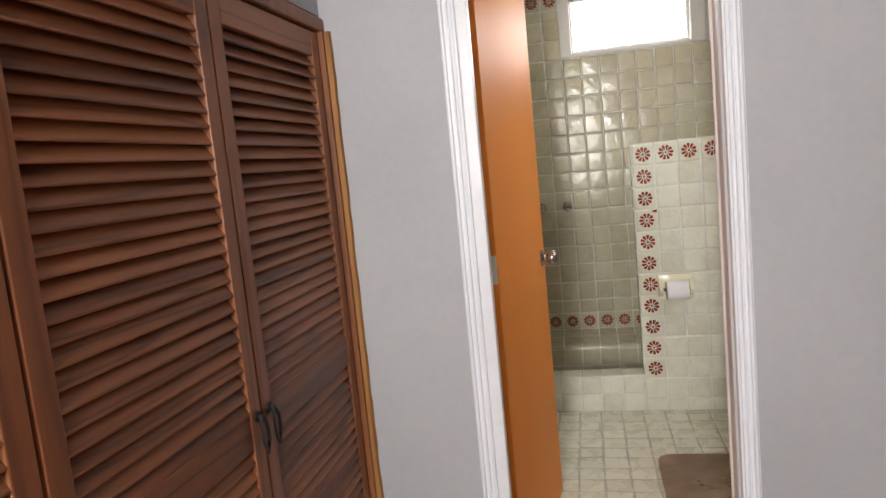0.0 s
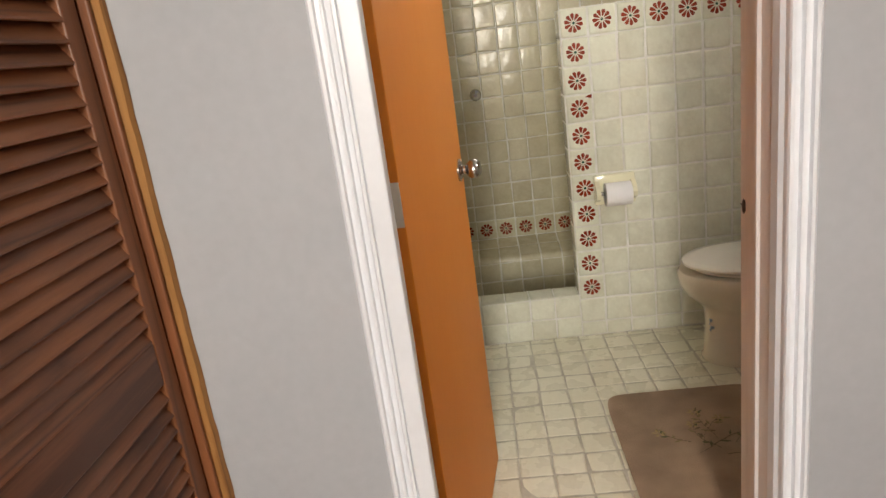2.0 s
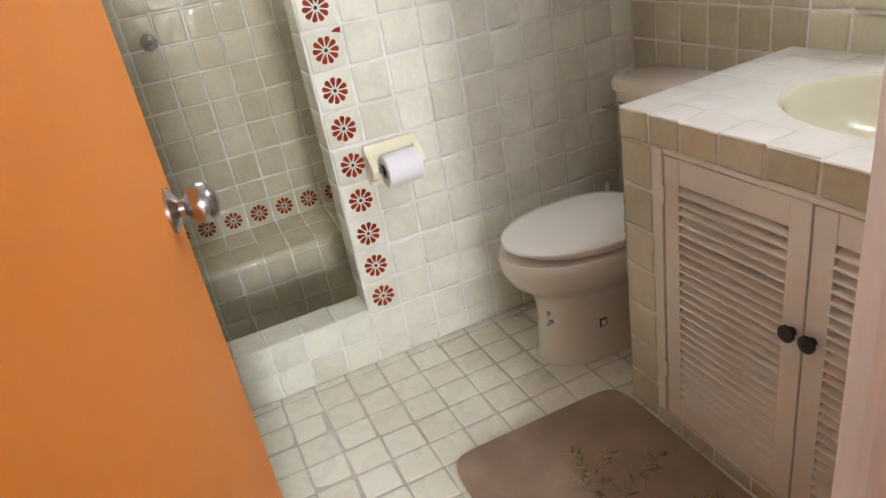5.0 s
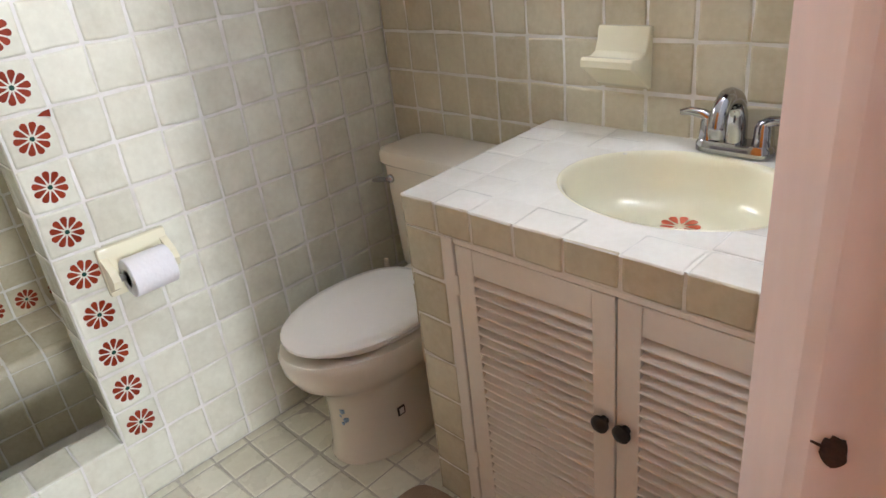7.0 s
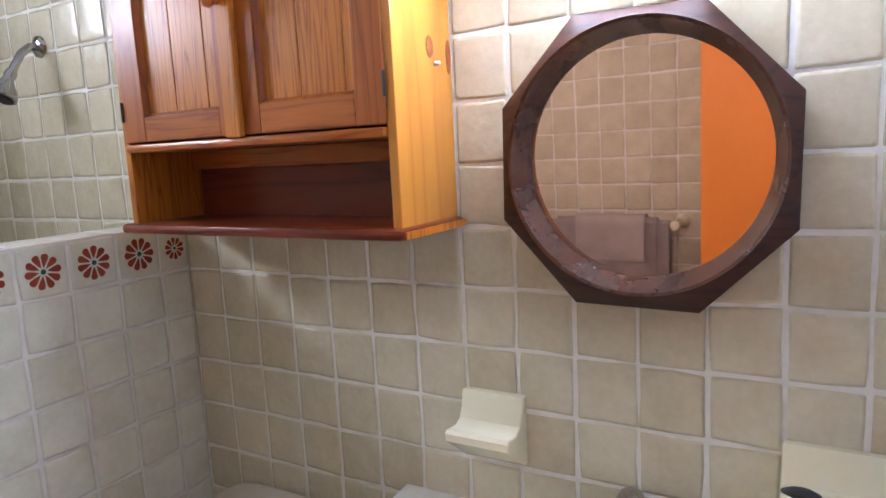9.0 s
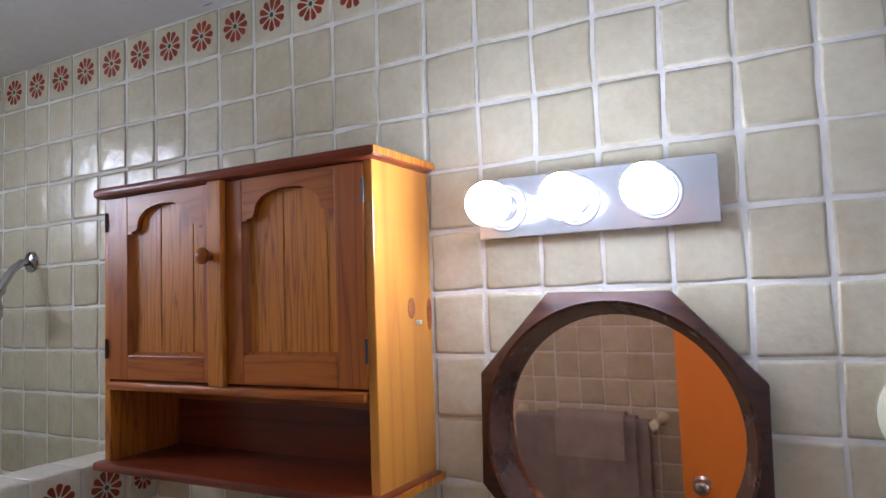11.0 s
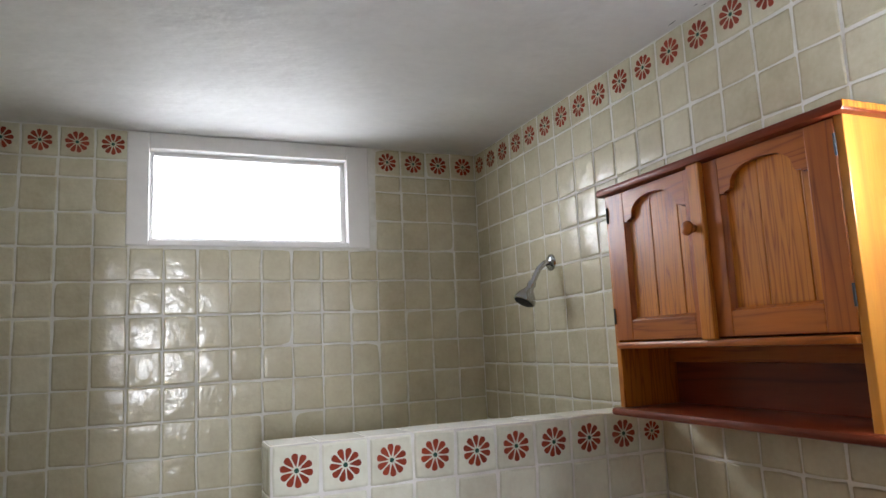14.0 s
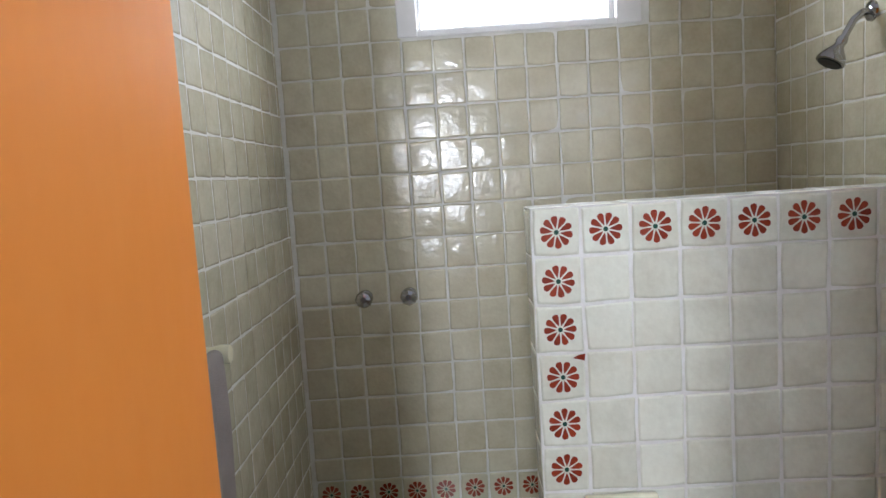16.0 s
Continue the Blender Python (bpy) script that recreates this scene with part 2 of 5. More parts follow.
M_JAMB = mat("dusty_pink_paint", (0.80, 0.735, 0.71), 0.4, var=0.2, scale=10, fine=50, bump=0.3, bump_scale=40, stretch=(1, 1, 0.2))
M_DOOR = mat("orange_door_paint", (0.78, 0.268, 0.038), 0.52, var=0.1, scale=2.0, fine=60, bump=0.15, bump_scale=60, color2=(0.75, 0.24, 0.026), stretch=(1, 1, 0.3), spec=0.3)
M_CHROME = mat("chrome", (0.46, 0.46, 0.48), 0.07, metal=1.0, var=0.06, bump=0.02, rough_var=0.06)
M_STEEL = mat("satin_steel", (0.46, 0.445, 0.43), 0.26, metal=1.0, var=0.1, bump=0.05)
M_HOLE = mat("bare_dark_wood", (0.050, 0.020, 0.011), 0.8, scale=120, fine=300, bump=0.8, bump_scale=200, color2=(0.010, 0.005, 0.004))
M_BLACK = mat("black_iron", (0.012, 0.011, 0.011), 0.45, var=0.3, bump=0.2, bump_scale=90)
M_CERAMIC = mat("cream_porcelain", (0.74, 0.69, 0.575), 0.1, var=0.05, scale=4, bump=0.0, rough_var=0.05)
M_YELLOW = mat("pale_yellow_porcelain", (0.80, 0.77, 0.57), 0.12, var=0.05, scale=6, bump=0.03, rough_var=0.06)
M_VANITY = mat("white_painted_wood", (0.79, 0.755, 0.675), 0.4, var=0.08, scale=9, fine=60, bump=0.2, bump_scale=60)
M_PAPER = mat("toilet_paper", (0.82, 0.82, 0.83), 0.9, var=0.05, bump=0.4, bump_scale=120)
M_MAT = mat("taupe_bath_mat", (0.47, 0.33, 0.225), 0.95, scale=8, fine=300, bump=1.0, bump_scale=420, color2=(0.29, 0.20, 0.14), bump_dist=0.006)
M_EMBR = mat("olive_embroidery", (0.27, 0.21, 0.105), 0.9, scale=40, bump=0.8, bump_scale=300)
M_LEAFY = mat("dull_green_thread", (0.13, 0.125, 0.06), 0.9, bump=0.5, bump_scale=300)
M_PETAL = mat("straw_thread", (0.42, 0.31, 0.15), 0.9, bump=0.5, bump_scale=300)
M_STITCH = mat("dark_brown_thread", (0.21, 0.145, 0.085), 0.9, bump=0.5, bump_scale=300)
M_TOWEL = mat("taupe_towel", (0.36, 0.31, 0.285), 0.95, scale=12, fine=350, bump=1.0, bump_scale=450, var=0.25, bump_dist=0.004)
M_MIRROR = mat("mirror_glass", (0.84, 0.57, 0.45), 0.02, metal=1.0, var=0.01, bump=0, rough_var=0.0)
M_PINE = wood("honey_pine", (0.56, 0.205, 0.022), (0.19, 0.040, 0.005), "Z", rings=34, rough=0.34, coat=0.08, knots=True)
M_PINE_H = wood("honey_pine_cross", (0.43, 0.130, 0.016), (0.19, 0.042, 0.006), "Y", rings=24, rough=0.34, coat=0.08)
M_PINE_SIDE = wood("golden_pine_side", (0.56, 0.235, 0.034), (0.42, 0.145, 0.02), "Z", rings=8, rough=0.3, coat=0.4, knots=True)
M_PINE_FR = wood("reddish_pine_frame", (0.39, 0.112, 0.014), (0.18, 0.040, 0.006), "Z", rings=20, rough=0.34, coat=0.08)
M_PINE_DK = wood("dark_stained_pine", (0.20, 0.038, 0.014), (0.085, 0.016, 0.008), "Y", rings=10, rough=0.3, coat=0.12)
M_MAHOG = wood("dark_mirror_wood", (0.062, 0.020, 0.011), (0.012, 0.005, 0.004), "Y", rings=18, rough=0.48, coat=0.0)
M_MAHOG_IN = mat("red_brown_ring_wood", (0.080, 0.028, 0.015), 0.26, scale=16, fine=140, bump=0.25, bump_scale=90, color2=(0.016, 0.007, 0.005), coat=0.4, rough_var=0.2)
M_LOUVER = wood("brown_stained_slats", (0.31, 0.114, 0.045), (0.105, 0.036, 0.016), "Y", rings=10, rough=0.42, coat=0.15, pieces=0.5)
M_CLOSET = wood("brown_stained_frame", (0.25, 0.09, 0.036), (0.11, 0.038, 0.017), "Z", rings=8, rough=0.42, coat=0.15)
M_RAW = wood("raw_edge_wood", (0.38, 0.18, 0.055), (0.16, 0.06, 0.02), "Z", rings=12, rough=0.6, coat=0.0)
M_HALLFLOOR = mat("hall_floor_tile", (0.33, 0.20, 0.13), 0.4, scale=4, bump=0.1)
M_BULB = glowing("lit_bulb_glass", (0.88, 0.92, 1.0), 180.0)
M_BULB_BACK = glowing("lit_bulb_neck", (0.90, 0.92, 1.0), 6.0)
M_OUT = glowing("bright_outside", (0.97, 0.98, 1.0), 1.5)
M_BOTTLE = mat("black_bottle_plastic", (0.006, 0.006, 0.008), 0.15, var=0.2, bump=0.0)
M_LABEL = mat("white_paper_label", (0.74, 0.71, 0.66), 0.6, var=0.03, bump=0.05)
M_HINGE = mat("painted_hinge", (0.76, 0.73, 0.62), 0.4, var=0.12, bump=0.2)
M_GREYINK = mat("grey_ink", (0.10, 0.10, 0.10), 0.6, bump=0)
M_ORANGEINK = mat("orange_ink", (0.55, 0.22, 0.05), 0.6, bump=0)
M_LID = mat("white_seat_plastic", (0.85, 0.83, 0.765), 0.12, var=0.04, scale=5, bump=0.0, rough_var=0.08)
M_BLUEINK = mat("pale_blue_print", (0.30, 0.42, 0.55), 0.5, bump=0)
M_GLASS = bpy.data.materials.new("window_glass")
M_GLASS.use_nodes = True
_g = M_GLASS.node_tree.nodes["Principled BSDF"]
_g.inputs["Transmission Weight"].default_value, _g.inputs["Roughness"].default_value, _g.inputs["IOR"].default_value = 1.0, 0.0, 1.45
M_PLATE = mat("polished_lamp_plate", (0.72, 0.75, 0.79), 0.2, metal=0.55, var=0.04, bump=0.03)

# ---- the large structure ----
XW, XE, YS, YN, ZC = -0.305, 1.56, 2.30, 4.90, 2.415
HALL, CL, CR = 2.065, -0.40, 1.005


def structure(name, bm, material, label, smooth=False):
    return tagged(part(name, bm, material, None, smooth=smooth), label, name.split("_")[0], kind="structure")


floor_ob = structure("floor", boxes((XW - 0.1, XE + 0.1, 2.28, 3.81, -0.12, 0.0)), M_GROUT_FLOOR, "pale grouted bathroom floor under square cream tiles")
structure("floor_hall", boxes((-1.1, 1.7, -1.9, 2.28, -0.12, -0.002)), M_HALLFLOOR, "brown tiled hall floor outside the bathroom")
structure("floor_tub", boxes((XW - 0.1, XE + 0.1, 3.90, YN + 0.1, -0.34, -0.22)), M_GROUT, "floor of the sunken tiled shower tub")
ceil_ob = structure("ceiling", boxes((XW - 0.15, XE + 0.15, 2.06, YN + 0.2, ZC, ZC + 0.12)), M_CEIL, "white rough-trowelled plaster ceiling of the bathroom")
structure("ceiling_hall", boxes((-1.1, 1.7, -1.9, 2.06, ZC, ZC + 0.12)), M_PLASTER, "white plaster ceiling of the hall")
WX0, WX1, WZ0, WZ1 = 0.16, 1.066, 1.99, ZC
wall_n = structure("wall_north", boxes((XW - 0.12, WX0, YN, YN + 0.14, -0.34, ZC), (WX1, XE + 0.12, YN, YN + 0.14, -0.34, ZC), (WX0, WX1, YN, YN + 0.14, -0.34, WZ0)), M_GROUT, "north wall of cream glazed tiles with a high window")
wall_e = structure("wall_east", boxes((XE, XE + 0.12, 2.10, YN, -0.34, ZC)), M_GROUT, "cream tiled wall behind the sink and toilet")
wall_w = structure("wall_west", boxes((XW - 0.12, XW, 2.10, YN, -0.34, ZC)), M_GROUT, "cream tiled wall beside the open orange door")
DX0, DX1, DH = -0.05, 0.66, 2.06
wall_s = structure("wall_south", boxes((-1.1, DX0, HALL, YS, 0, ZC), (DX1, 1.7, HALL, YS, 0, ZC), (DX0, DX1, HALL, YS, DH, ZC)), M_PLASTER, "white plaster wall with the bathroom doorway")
part_w = structure("wall_partition", boxes((0.498, XE, 3.81, 3.93, -0.34, 1.385)), M_GROUT, "half-height tiled partition between toilet and shower tub")
curb = structure("wall_curb", boxes((XW, 0.498, 3.81, 3.925, -0.34, 0.195), bevel=0.0), M_GROUT, "low tiled curb of the sunken shower tub")
ledge = structure("wall_ledge", prism(bmesh.new(), [(XW, 4.62, -0.34), (XW, YN, -0.34), (XW, YN, 0.17), (XW, 4.648, 0.134), (XW, 4.628, 0.126), (XW, 4.62, 0.108)], (0.0 + XE - XW, 0, 0)), M_GROUT, "tiled ledge along the back of the shower tub")
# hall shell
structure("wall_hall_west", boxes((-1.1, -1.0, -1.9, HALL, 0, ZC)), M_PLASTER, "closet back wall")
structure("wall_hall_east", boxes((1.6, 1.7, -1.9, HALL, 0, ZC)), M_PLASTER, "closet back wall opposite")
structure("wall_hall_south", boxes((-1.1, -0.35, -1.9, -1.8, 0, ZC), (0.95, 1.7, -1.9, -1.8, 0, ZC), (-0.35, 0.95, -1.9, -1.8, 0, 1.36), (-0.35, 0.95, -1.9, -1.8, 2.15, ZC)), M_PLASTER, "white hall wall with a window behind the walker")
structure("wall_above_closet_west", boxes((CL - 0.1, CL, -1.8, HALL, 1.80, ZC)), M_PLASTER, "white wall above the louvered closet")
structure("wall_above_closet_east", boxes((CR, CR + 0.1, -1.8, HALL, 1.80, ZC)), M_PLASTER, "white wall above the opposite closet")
structure("backdrop", boxes((-1.5, 2.8, 6.4, 6.45, 0.5, 4.5)), M_OUT, "bright sunlit wall outside the window")

window_2 = thing("window_2", (0.3, -1.8, 1.36), "hall window with a white frame and glazing bars", "window", kind="structure")
part("window_frame", boxes((-0.35, -0.31, -1.83, -1.80, 1.36, 2.15), (0.91, 0.95, -1.83, -1.80, 1.36, 2.15), (-0.31, 0.91, -1.83, -1.80, 1.36, 1.40), (-0.31, 0.91, -1.83, -1.80, 2.11, 2.15), bevel=0.004), M_TRIM, window_2)
for bx in (0.08, 0.50):
    part("glazing_bar", boxes((bx, bx + 0.03, -1.825, -1.805, 1.40, 2.11), bevel=0.003), M_TRIM, window_2)
for bz in (1.62, 1.86):
    part("glazing_bar", boxes((-0.31, 0.91, -1.822, -1.808, bz, bz + 0.03), bevel=0.003), M_TRIM, window_2)

# doorway: jambs, head and fluted trim
door_1 = thing("door_1", (0.3, 2.06, 0), "painted wooden doorway with fluted white trim and pink jambs", "doorway", kind="structure")


def fluted(bm, x0, x1, y, z0, z1):
    w = x1 - x0
    prof = [(0, 0), (0, 0.014), (0.10, 0.018), (0.22, 0.018), (0.27, 0.010), (0.42, 0.010), (0.47, 0.017), (0.55, 0.017), (0.60, 0.009), (0.78, 0.011), (0.84, 0.018), (0.96, 0.018), (1, 0.013), (1, 0)]
    return prism(bm, [(x0 + a * w, y - d, z0) for a, d in prof], (0, 0, z1 - z0))


part("trim", fluted(bmesh.new(), -0.073, -0.028, HALL, 0, 2.1), M_TRIM, door_1)
part("trim", boxes((-0.0278, 0.004, HALL - 0.017, HALL - 0.001, 0, 2.1), bevel=0.003), M_TRIM, door_1)
part("trim", fluted(bmesh.new(), 0.656, 0.610, HALL, 0, 2.1), M_TRIM, door_1)
part("trim", boxes((-0.077, 0.656, HALL - 0.016, HALL, 2.1, 2.16), bevel=0.003), M_TRIM, door_1)
part("jamb", prism(bmesh.new(), [(-0.05, HALL, 0), (0.001, HALL - 0.0005, 0), (-0.012, 2.19, 0), (-0.035, 2.195, 0), (-0.045, 2.295, 0), (-0.05, 2.295, 0)], (0, 0, DH)), M_TRIM, door_1)
# hall light on the jamb's front is put in as a paler strip
part("jamb", prism(bmesh.new(), [(0.66, HALL - 0.002, 0), (0.612, HALL - 0.004, 0), (0.605, 2.073, 0), (0.605, 2.098, 0), (0.66, 2.102, 0)], (0, 0, DH)), M_TRIM, door_1, "front of the jamb, coloured lighter for the hall light on it")
part("jamb", prism(bmesh.new(), [(0.66, 2.1025, 0), (0.607, 2.0985, 0), (0.607, 2.143, 0), (0.602, 2.147, 0), (0.602, 2.156, 0), (0.608, 2.163, 0), (0.624, 2.168, 0), (0.624, 2.275, 0), (0.630, 2.29, 0), (0.655, 2.33, 0), (0.675, 2.33, 0), (0.675, 2.30, 0), (0.66, 2.30, 0)], (0, 0, DH)), M_JAMB, door_1, "dusty pink jamb with worn paint")
_bm = bmesh.new()
_ring = []
for k in range(20):
    a = k * math.pi / 10
    r = 0.0078 * (1 + 0.28 * noise.noise(Vector((3 * math.cos(a), 3 * math.sin(a), 1.3))))
    _ring.append((0.6235, 2.259 + 1.1 * r * math.cos(a), 0.968 + 1.8 * r * math.sin(a)))
prism(_bm, _ring, (-0.0006, 0, 0))
prism(_bm, [(0.6235, 2.266, 0.9670), (0.6235, 2.2745, 0.9685), (0.6235, 2.2745, 0.9700), (0.6235, 2.266, 0.9700)], (-0.0006, 0, 0))
part("strike_hole", _bm, M_HOLE, door_1, "dark chipped latch hole")
part("head_jamb", boxes((DX0, DX1, HALL, YS, DH - 0.03, DH)), M_TRIM, door_1)

# window
window_1 = thing("window_1", (0.6, YN, 1.99), "high bathroom window with a thick white painted frame", "window", kind="structure")
part("window_frame", boxes((WX0, 0.235, 4.893, 5.0, WZ0, ZC - 0.002), (0.975, WX1, 4.893, 5.0, WZ0, ZC - 0.002), (0.235, 0.975, 4.893, 5.0, WZ0, 2.012), (0.235, 0.975, 4.893, 5.0, 2.352, ZC - 0.002), bevel=0.004), M_FRAME, window_1)
part("window_sash", boxes((0.236, 0.250, 4.935, 4.965, 2.013, 2.351), (0.955, 0.974, 4.935, 4.965, 2.013, 2.351), (0.250, 0.955, 4.935, 4.965, 2.013, 2.026), (0.250, 0.955, 4.935, 4.965, 2.336, 2.351), bevel=0.002), M_FRAME, window_1)
_p = part("pane", boxes((0.249, 0.956, 4.947, 4.951, 2.025, 2.337)), M_GLASS, window_1)
_p.visible_shadow = False

# ---- the orange door, standing open ----
DA = math.atan2(2.93 - 2.22, 0.09 - 0.0)
door_m = Matrix.Translation((0.0, 2.22, 0)) @ Matrix.Rotation(DA, 4, "Z")


def moved(bm, m):
    bmesh.ops.transform(bm, matrix=m, verts=bm.verts)
    return bm


odoor = thing("bathroom_door", (0.0, 2.22, 0.0), "orange painted flush wooden door standing open into the bathroom", "door")
part("door_leaf", moved(boxes((0, 0.718, 0.0, 0.040, 0.012, 2.02), bevel=0.002), door_m), M_DOOR, odoor)
for hz in (1.012, 0.155, 1.82):
    part("hinge", moved(boxes((-0.0025, 0.0005, 0.001, 0.040, hz, hz + 0.085), bevel=0.0005), door_m), M_HINGE, odoor, "paint-covered steel hinge")
    for q in (0.018, 0.066):
        part("screw", moved(lathe(bmesh.new(), (-0.0024, 0.026, hz + q), (-1, 0, 0), [(0, 0), (0, 0.004), (0.0008, 0.0035), (0.0009, 0)], 10), door_m), M_STEEL, odoor)
knob = part("knob", moved(lathe(bmesh.new(), (0.655, 0.0, 0.985), (0, -1, 0), [(0.0, 0.0), (0.0, 0.031), (0.004, 0.031), (0.009, 0.022), (0.013, 0.012), (0.020, 0.012), (0.025, 0.018), (0.032, 0.0255), (0.042, 0.0278), (0.052, 0.0255), (0.060, 0.018), (0.063, 0.006), (0.063, 0.0)], 32), door_m), M_STEEL, odoor, "round satin steel knob", smooth=True)

# ---- closets with louvered doors ----
def closet_door(y0, y1):
    """One louvered door in the plane x = CL, facing +x."""
    cx = CL
    d = thing("closet_door", (cx, y0, 0.0), "dark brown stained louvered wooden closet door", "closet door", "louvered closet doors")
    st = 0.045
    for a, b in ((y0 + 0.002, y0 + st), (y1 - st, y1 - 0.002)):
        part("stile", boxes((cx - 0.026, cx, a, b, 0.03, 1.752), bevel=0.003), M_CLOSET, d)
    for z0, z1 in ((0.03, 0.12), (0.855, 0.93), (1.687, 1.752)):
        part("rail", boxes((cx - 0.025, cx - 0.001, y0 + st, y1 - st, z0, z1), bevel=0.003), M_LOUVER, d)
    bm = bmesh.new()
    w = y1 - y0 - 2 * st + 0.004
    prism(bm, [(-0.0115, 0, 0.0165), (-0.0085, 0, 0.0190), (0.0125, 0, -0.0115), (0.0130, 0, -0.0150), (0.0095, 0, -0.0165), (0.0070, 0, -0.0145)], (0, w, 0))
    mesh = bpy.data.meshes.new("slat")
    bm.to_mesh(mesh)
    bm.free()
    mesh.materials.append(M_LOUVER)
    for za, zb in ((0.12, 0.855), (0.93, 1.687)):
        count = round((zb - za) / 0.0292)
        for i in range(count):
            s = new("slat", mesh)
            s.location = (cx - 0.014 + random.uniform(-0.001, 0.001), y0 + st - 0.002, za + (i + 0.5) * (zb - za) / count)
            s.rotation_euler = (random.uniform(-0.003, 0.003), random.uniform(-0.07, 0.07), 0)
            adopt(s, d)
    return d


def drop_pull(parent, y, z):
    bm = lathe(bmesh.new(), (CL, y, z + 0.03), (1, 0, 0), [(0, 0), (0, 0.012), (0.004, 0.012), (0.006, 0.005), (0.014, 0.005), (0.016, 0.002)], 12)
    tube(bm, [(CL + 0.012, y, z + 0.034), (CL + 0.016, y - 0.010, z + 0.012), (CL + 0.017, y - 0.011, z - 0.02), (CL + 0.016, y, z - 0.045), (CL + 0.017, y + 0.011, z - 0.02), (CL + 0.016, y + 0.010, z + 0.012), (CL + 0.012, y, z + 0.034)], 0.0038, 8)
    part("drop_pull", bm, M_BLACK, parent, "black iron drop pull", smooth=True)


cd = [closet_door(1.487, 2.035), closet_door(0.945, 1.485), closet_door(0.400, 0.943)]
drop_pull(cd[0], 1.515, 0.885)
drop_pull(cd[1], 1.462, 0.885)
closet_w = thing("closet_frame", (CL, 2.05, 0), "brown wooden closet frame with a raw lighter edge strip", "closet", kind="structure")
part("header", boxes((CL - 0.04, CL + 0.012, -1.8, 2.064, 1.757, 1.792), bevel=0.005), M_CLOSET, closet_w)
part("edge_strip", boxes((CL - 0.02, CL + 0.014, 2.038, 2.050, 0, 1.757), bevel=0.003), M_CLOSET, closet_w)
_bm = bmesh.new()
_rows = []
for i in range(60):
    z = 1.757 * i / 59
    o = 0.0025 * noise.noise(Vector((0.3, 1.7, z * 14))) + 0.0015 * noise.noise(Vector((2.3, 0.7, z * 45)))
    _rows.append([Vector((CL - 0.02, 2.051, z)), Vector((CL + 0.026 + o, 2.051, z)), Vector((CL + 0.029 + o, 2.0635, z)), Vector((CL - 0.02, 2.0635, z))])
part("raw_strip", loft(_bm, _rows), M_RAW, closet_w, "raw lighter wood strip with gouges")
part("closet_side", boxes((CL - 0.04, CL - 0.005, -1.8, 0.399, 0, 1.757)), M_CLOSET, closet_w)
for y0 in (1.495, 0.947):
    copy_thing(cd[0], Matrix.Translation((CR, y0 + 0.548, 0.0)) @ Matrix.Rotation(math.pi, 4, "Z"))
closet_e = thing("closet_frame", (CR, 2.05, 0), "brown wooden frame of the opposite closet", "closet", kind="structure")
part("header", boxes((CR - 0.012, CR + 0.04, -1.8, 2.064, 1.757, 1.792), bevel=0.005), M_CLOSET, closet_e)
part("edge_strip", boxes((CR - 0.008, CR + 0.02, 2.046, 2.0635, 0, 1.757), bevel=0.003), M_CLOSET, closet_e)
part("closet_side", boxes((CR + 0.005, CR + 0.04, -1.8, 0.945, 0, 1.757)), M_CLOSET, closet_e)

# ---- vanity with sink ----
VX, VY0, VY1, VZ = 1.035, YS, 3.20, 0.83
vanity = thing("vanity_cabinet", (1.3, 2.75, 0.0), "tiled masonry vanity with white louvered wooden doors", "vanity")
part("side_wall", boxes((VX + 0.004, XE, 3.09, VY1 - 0.004, 0, 0.755)), M_GROUT, vanity)
part("plinth", boxes((VX + 0.004, XE, VY0, 3.09, 0, 0.045)), M_GROUT, vanity)
part("back_void", boxes((1.50, XE, VY0, 3.09, 0.045, 0.70)), M_VANITY, vanity)
part("door_casing", boxes((VX, VX + 0.03, 3.058, 3.088, 0.045, 0.757), (VX + 0.004, VX + 0.03, VY0, 3.058, 0.745, 0.757), bevel=0.002), M_VANITY, vanity, "greyish painted door casing")


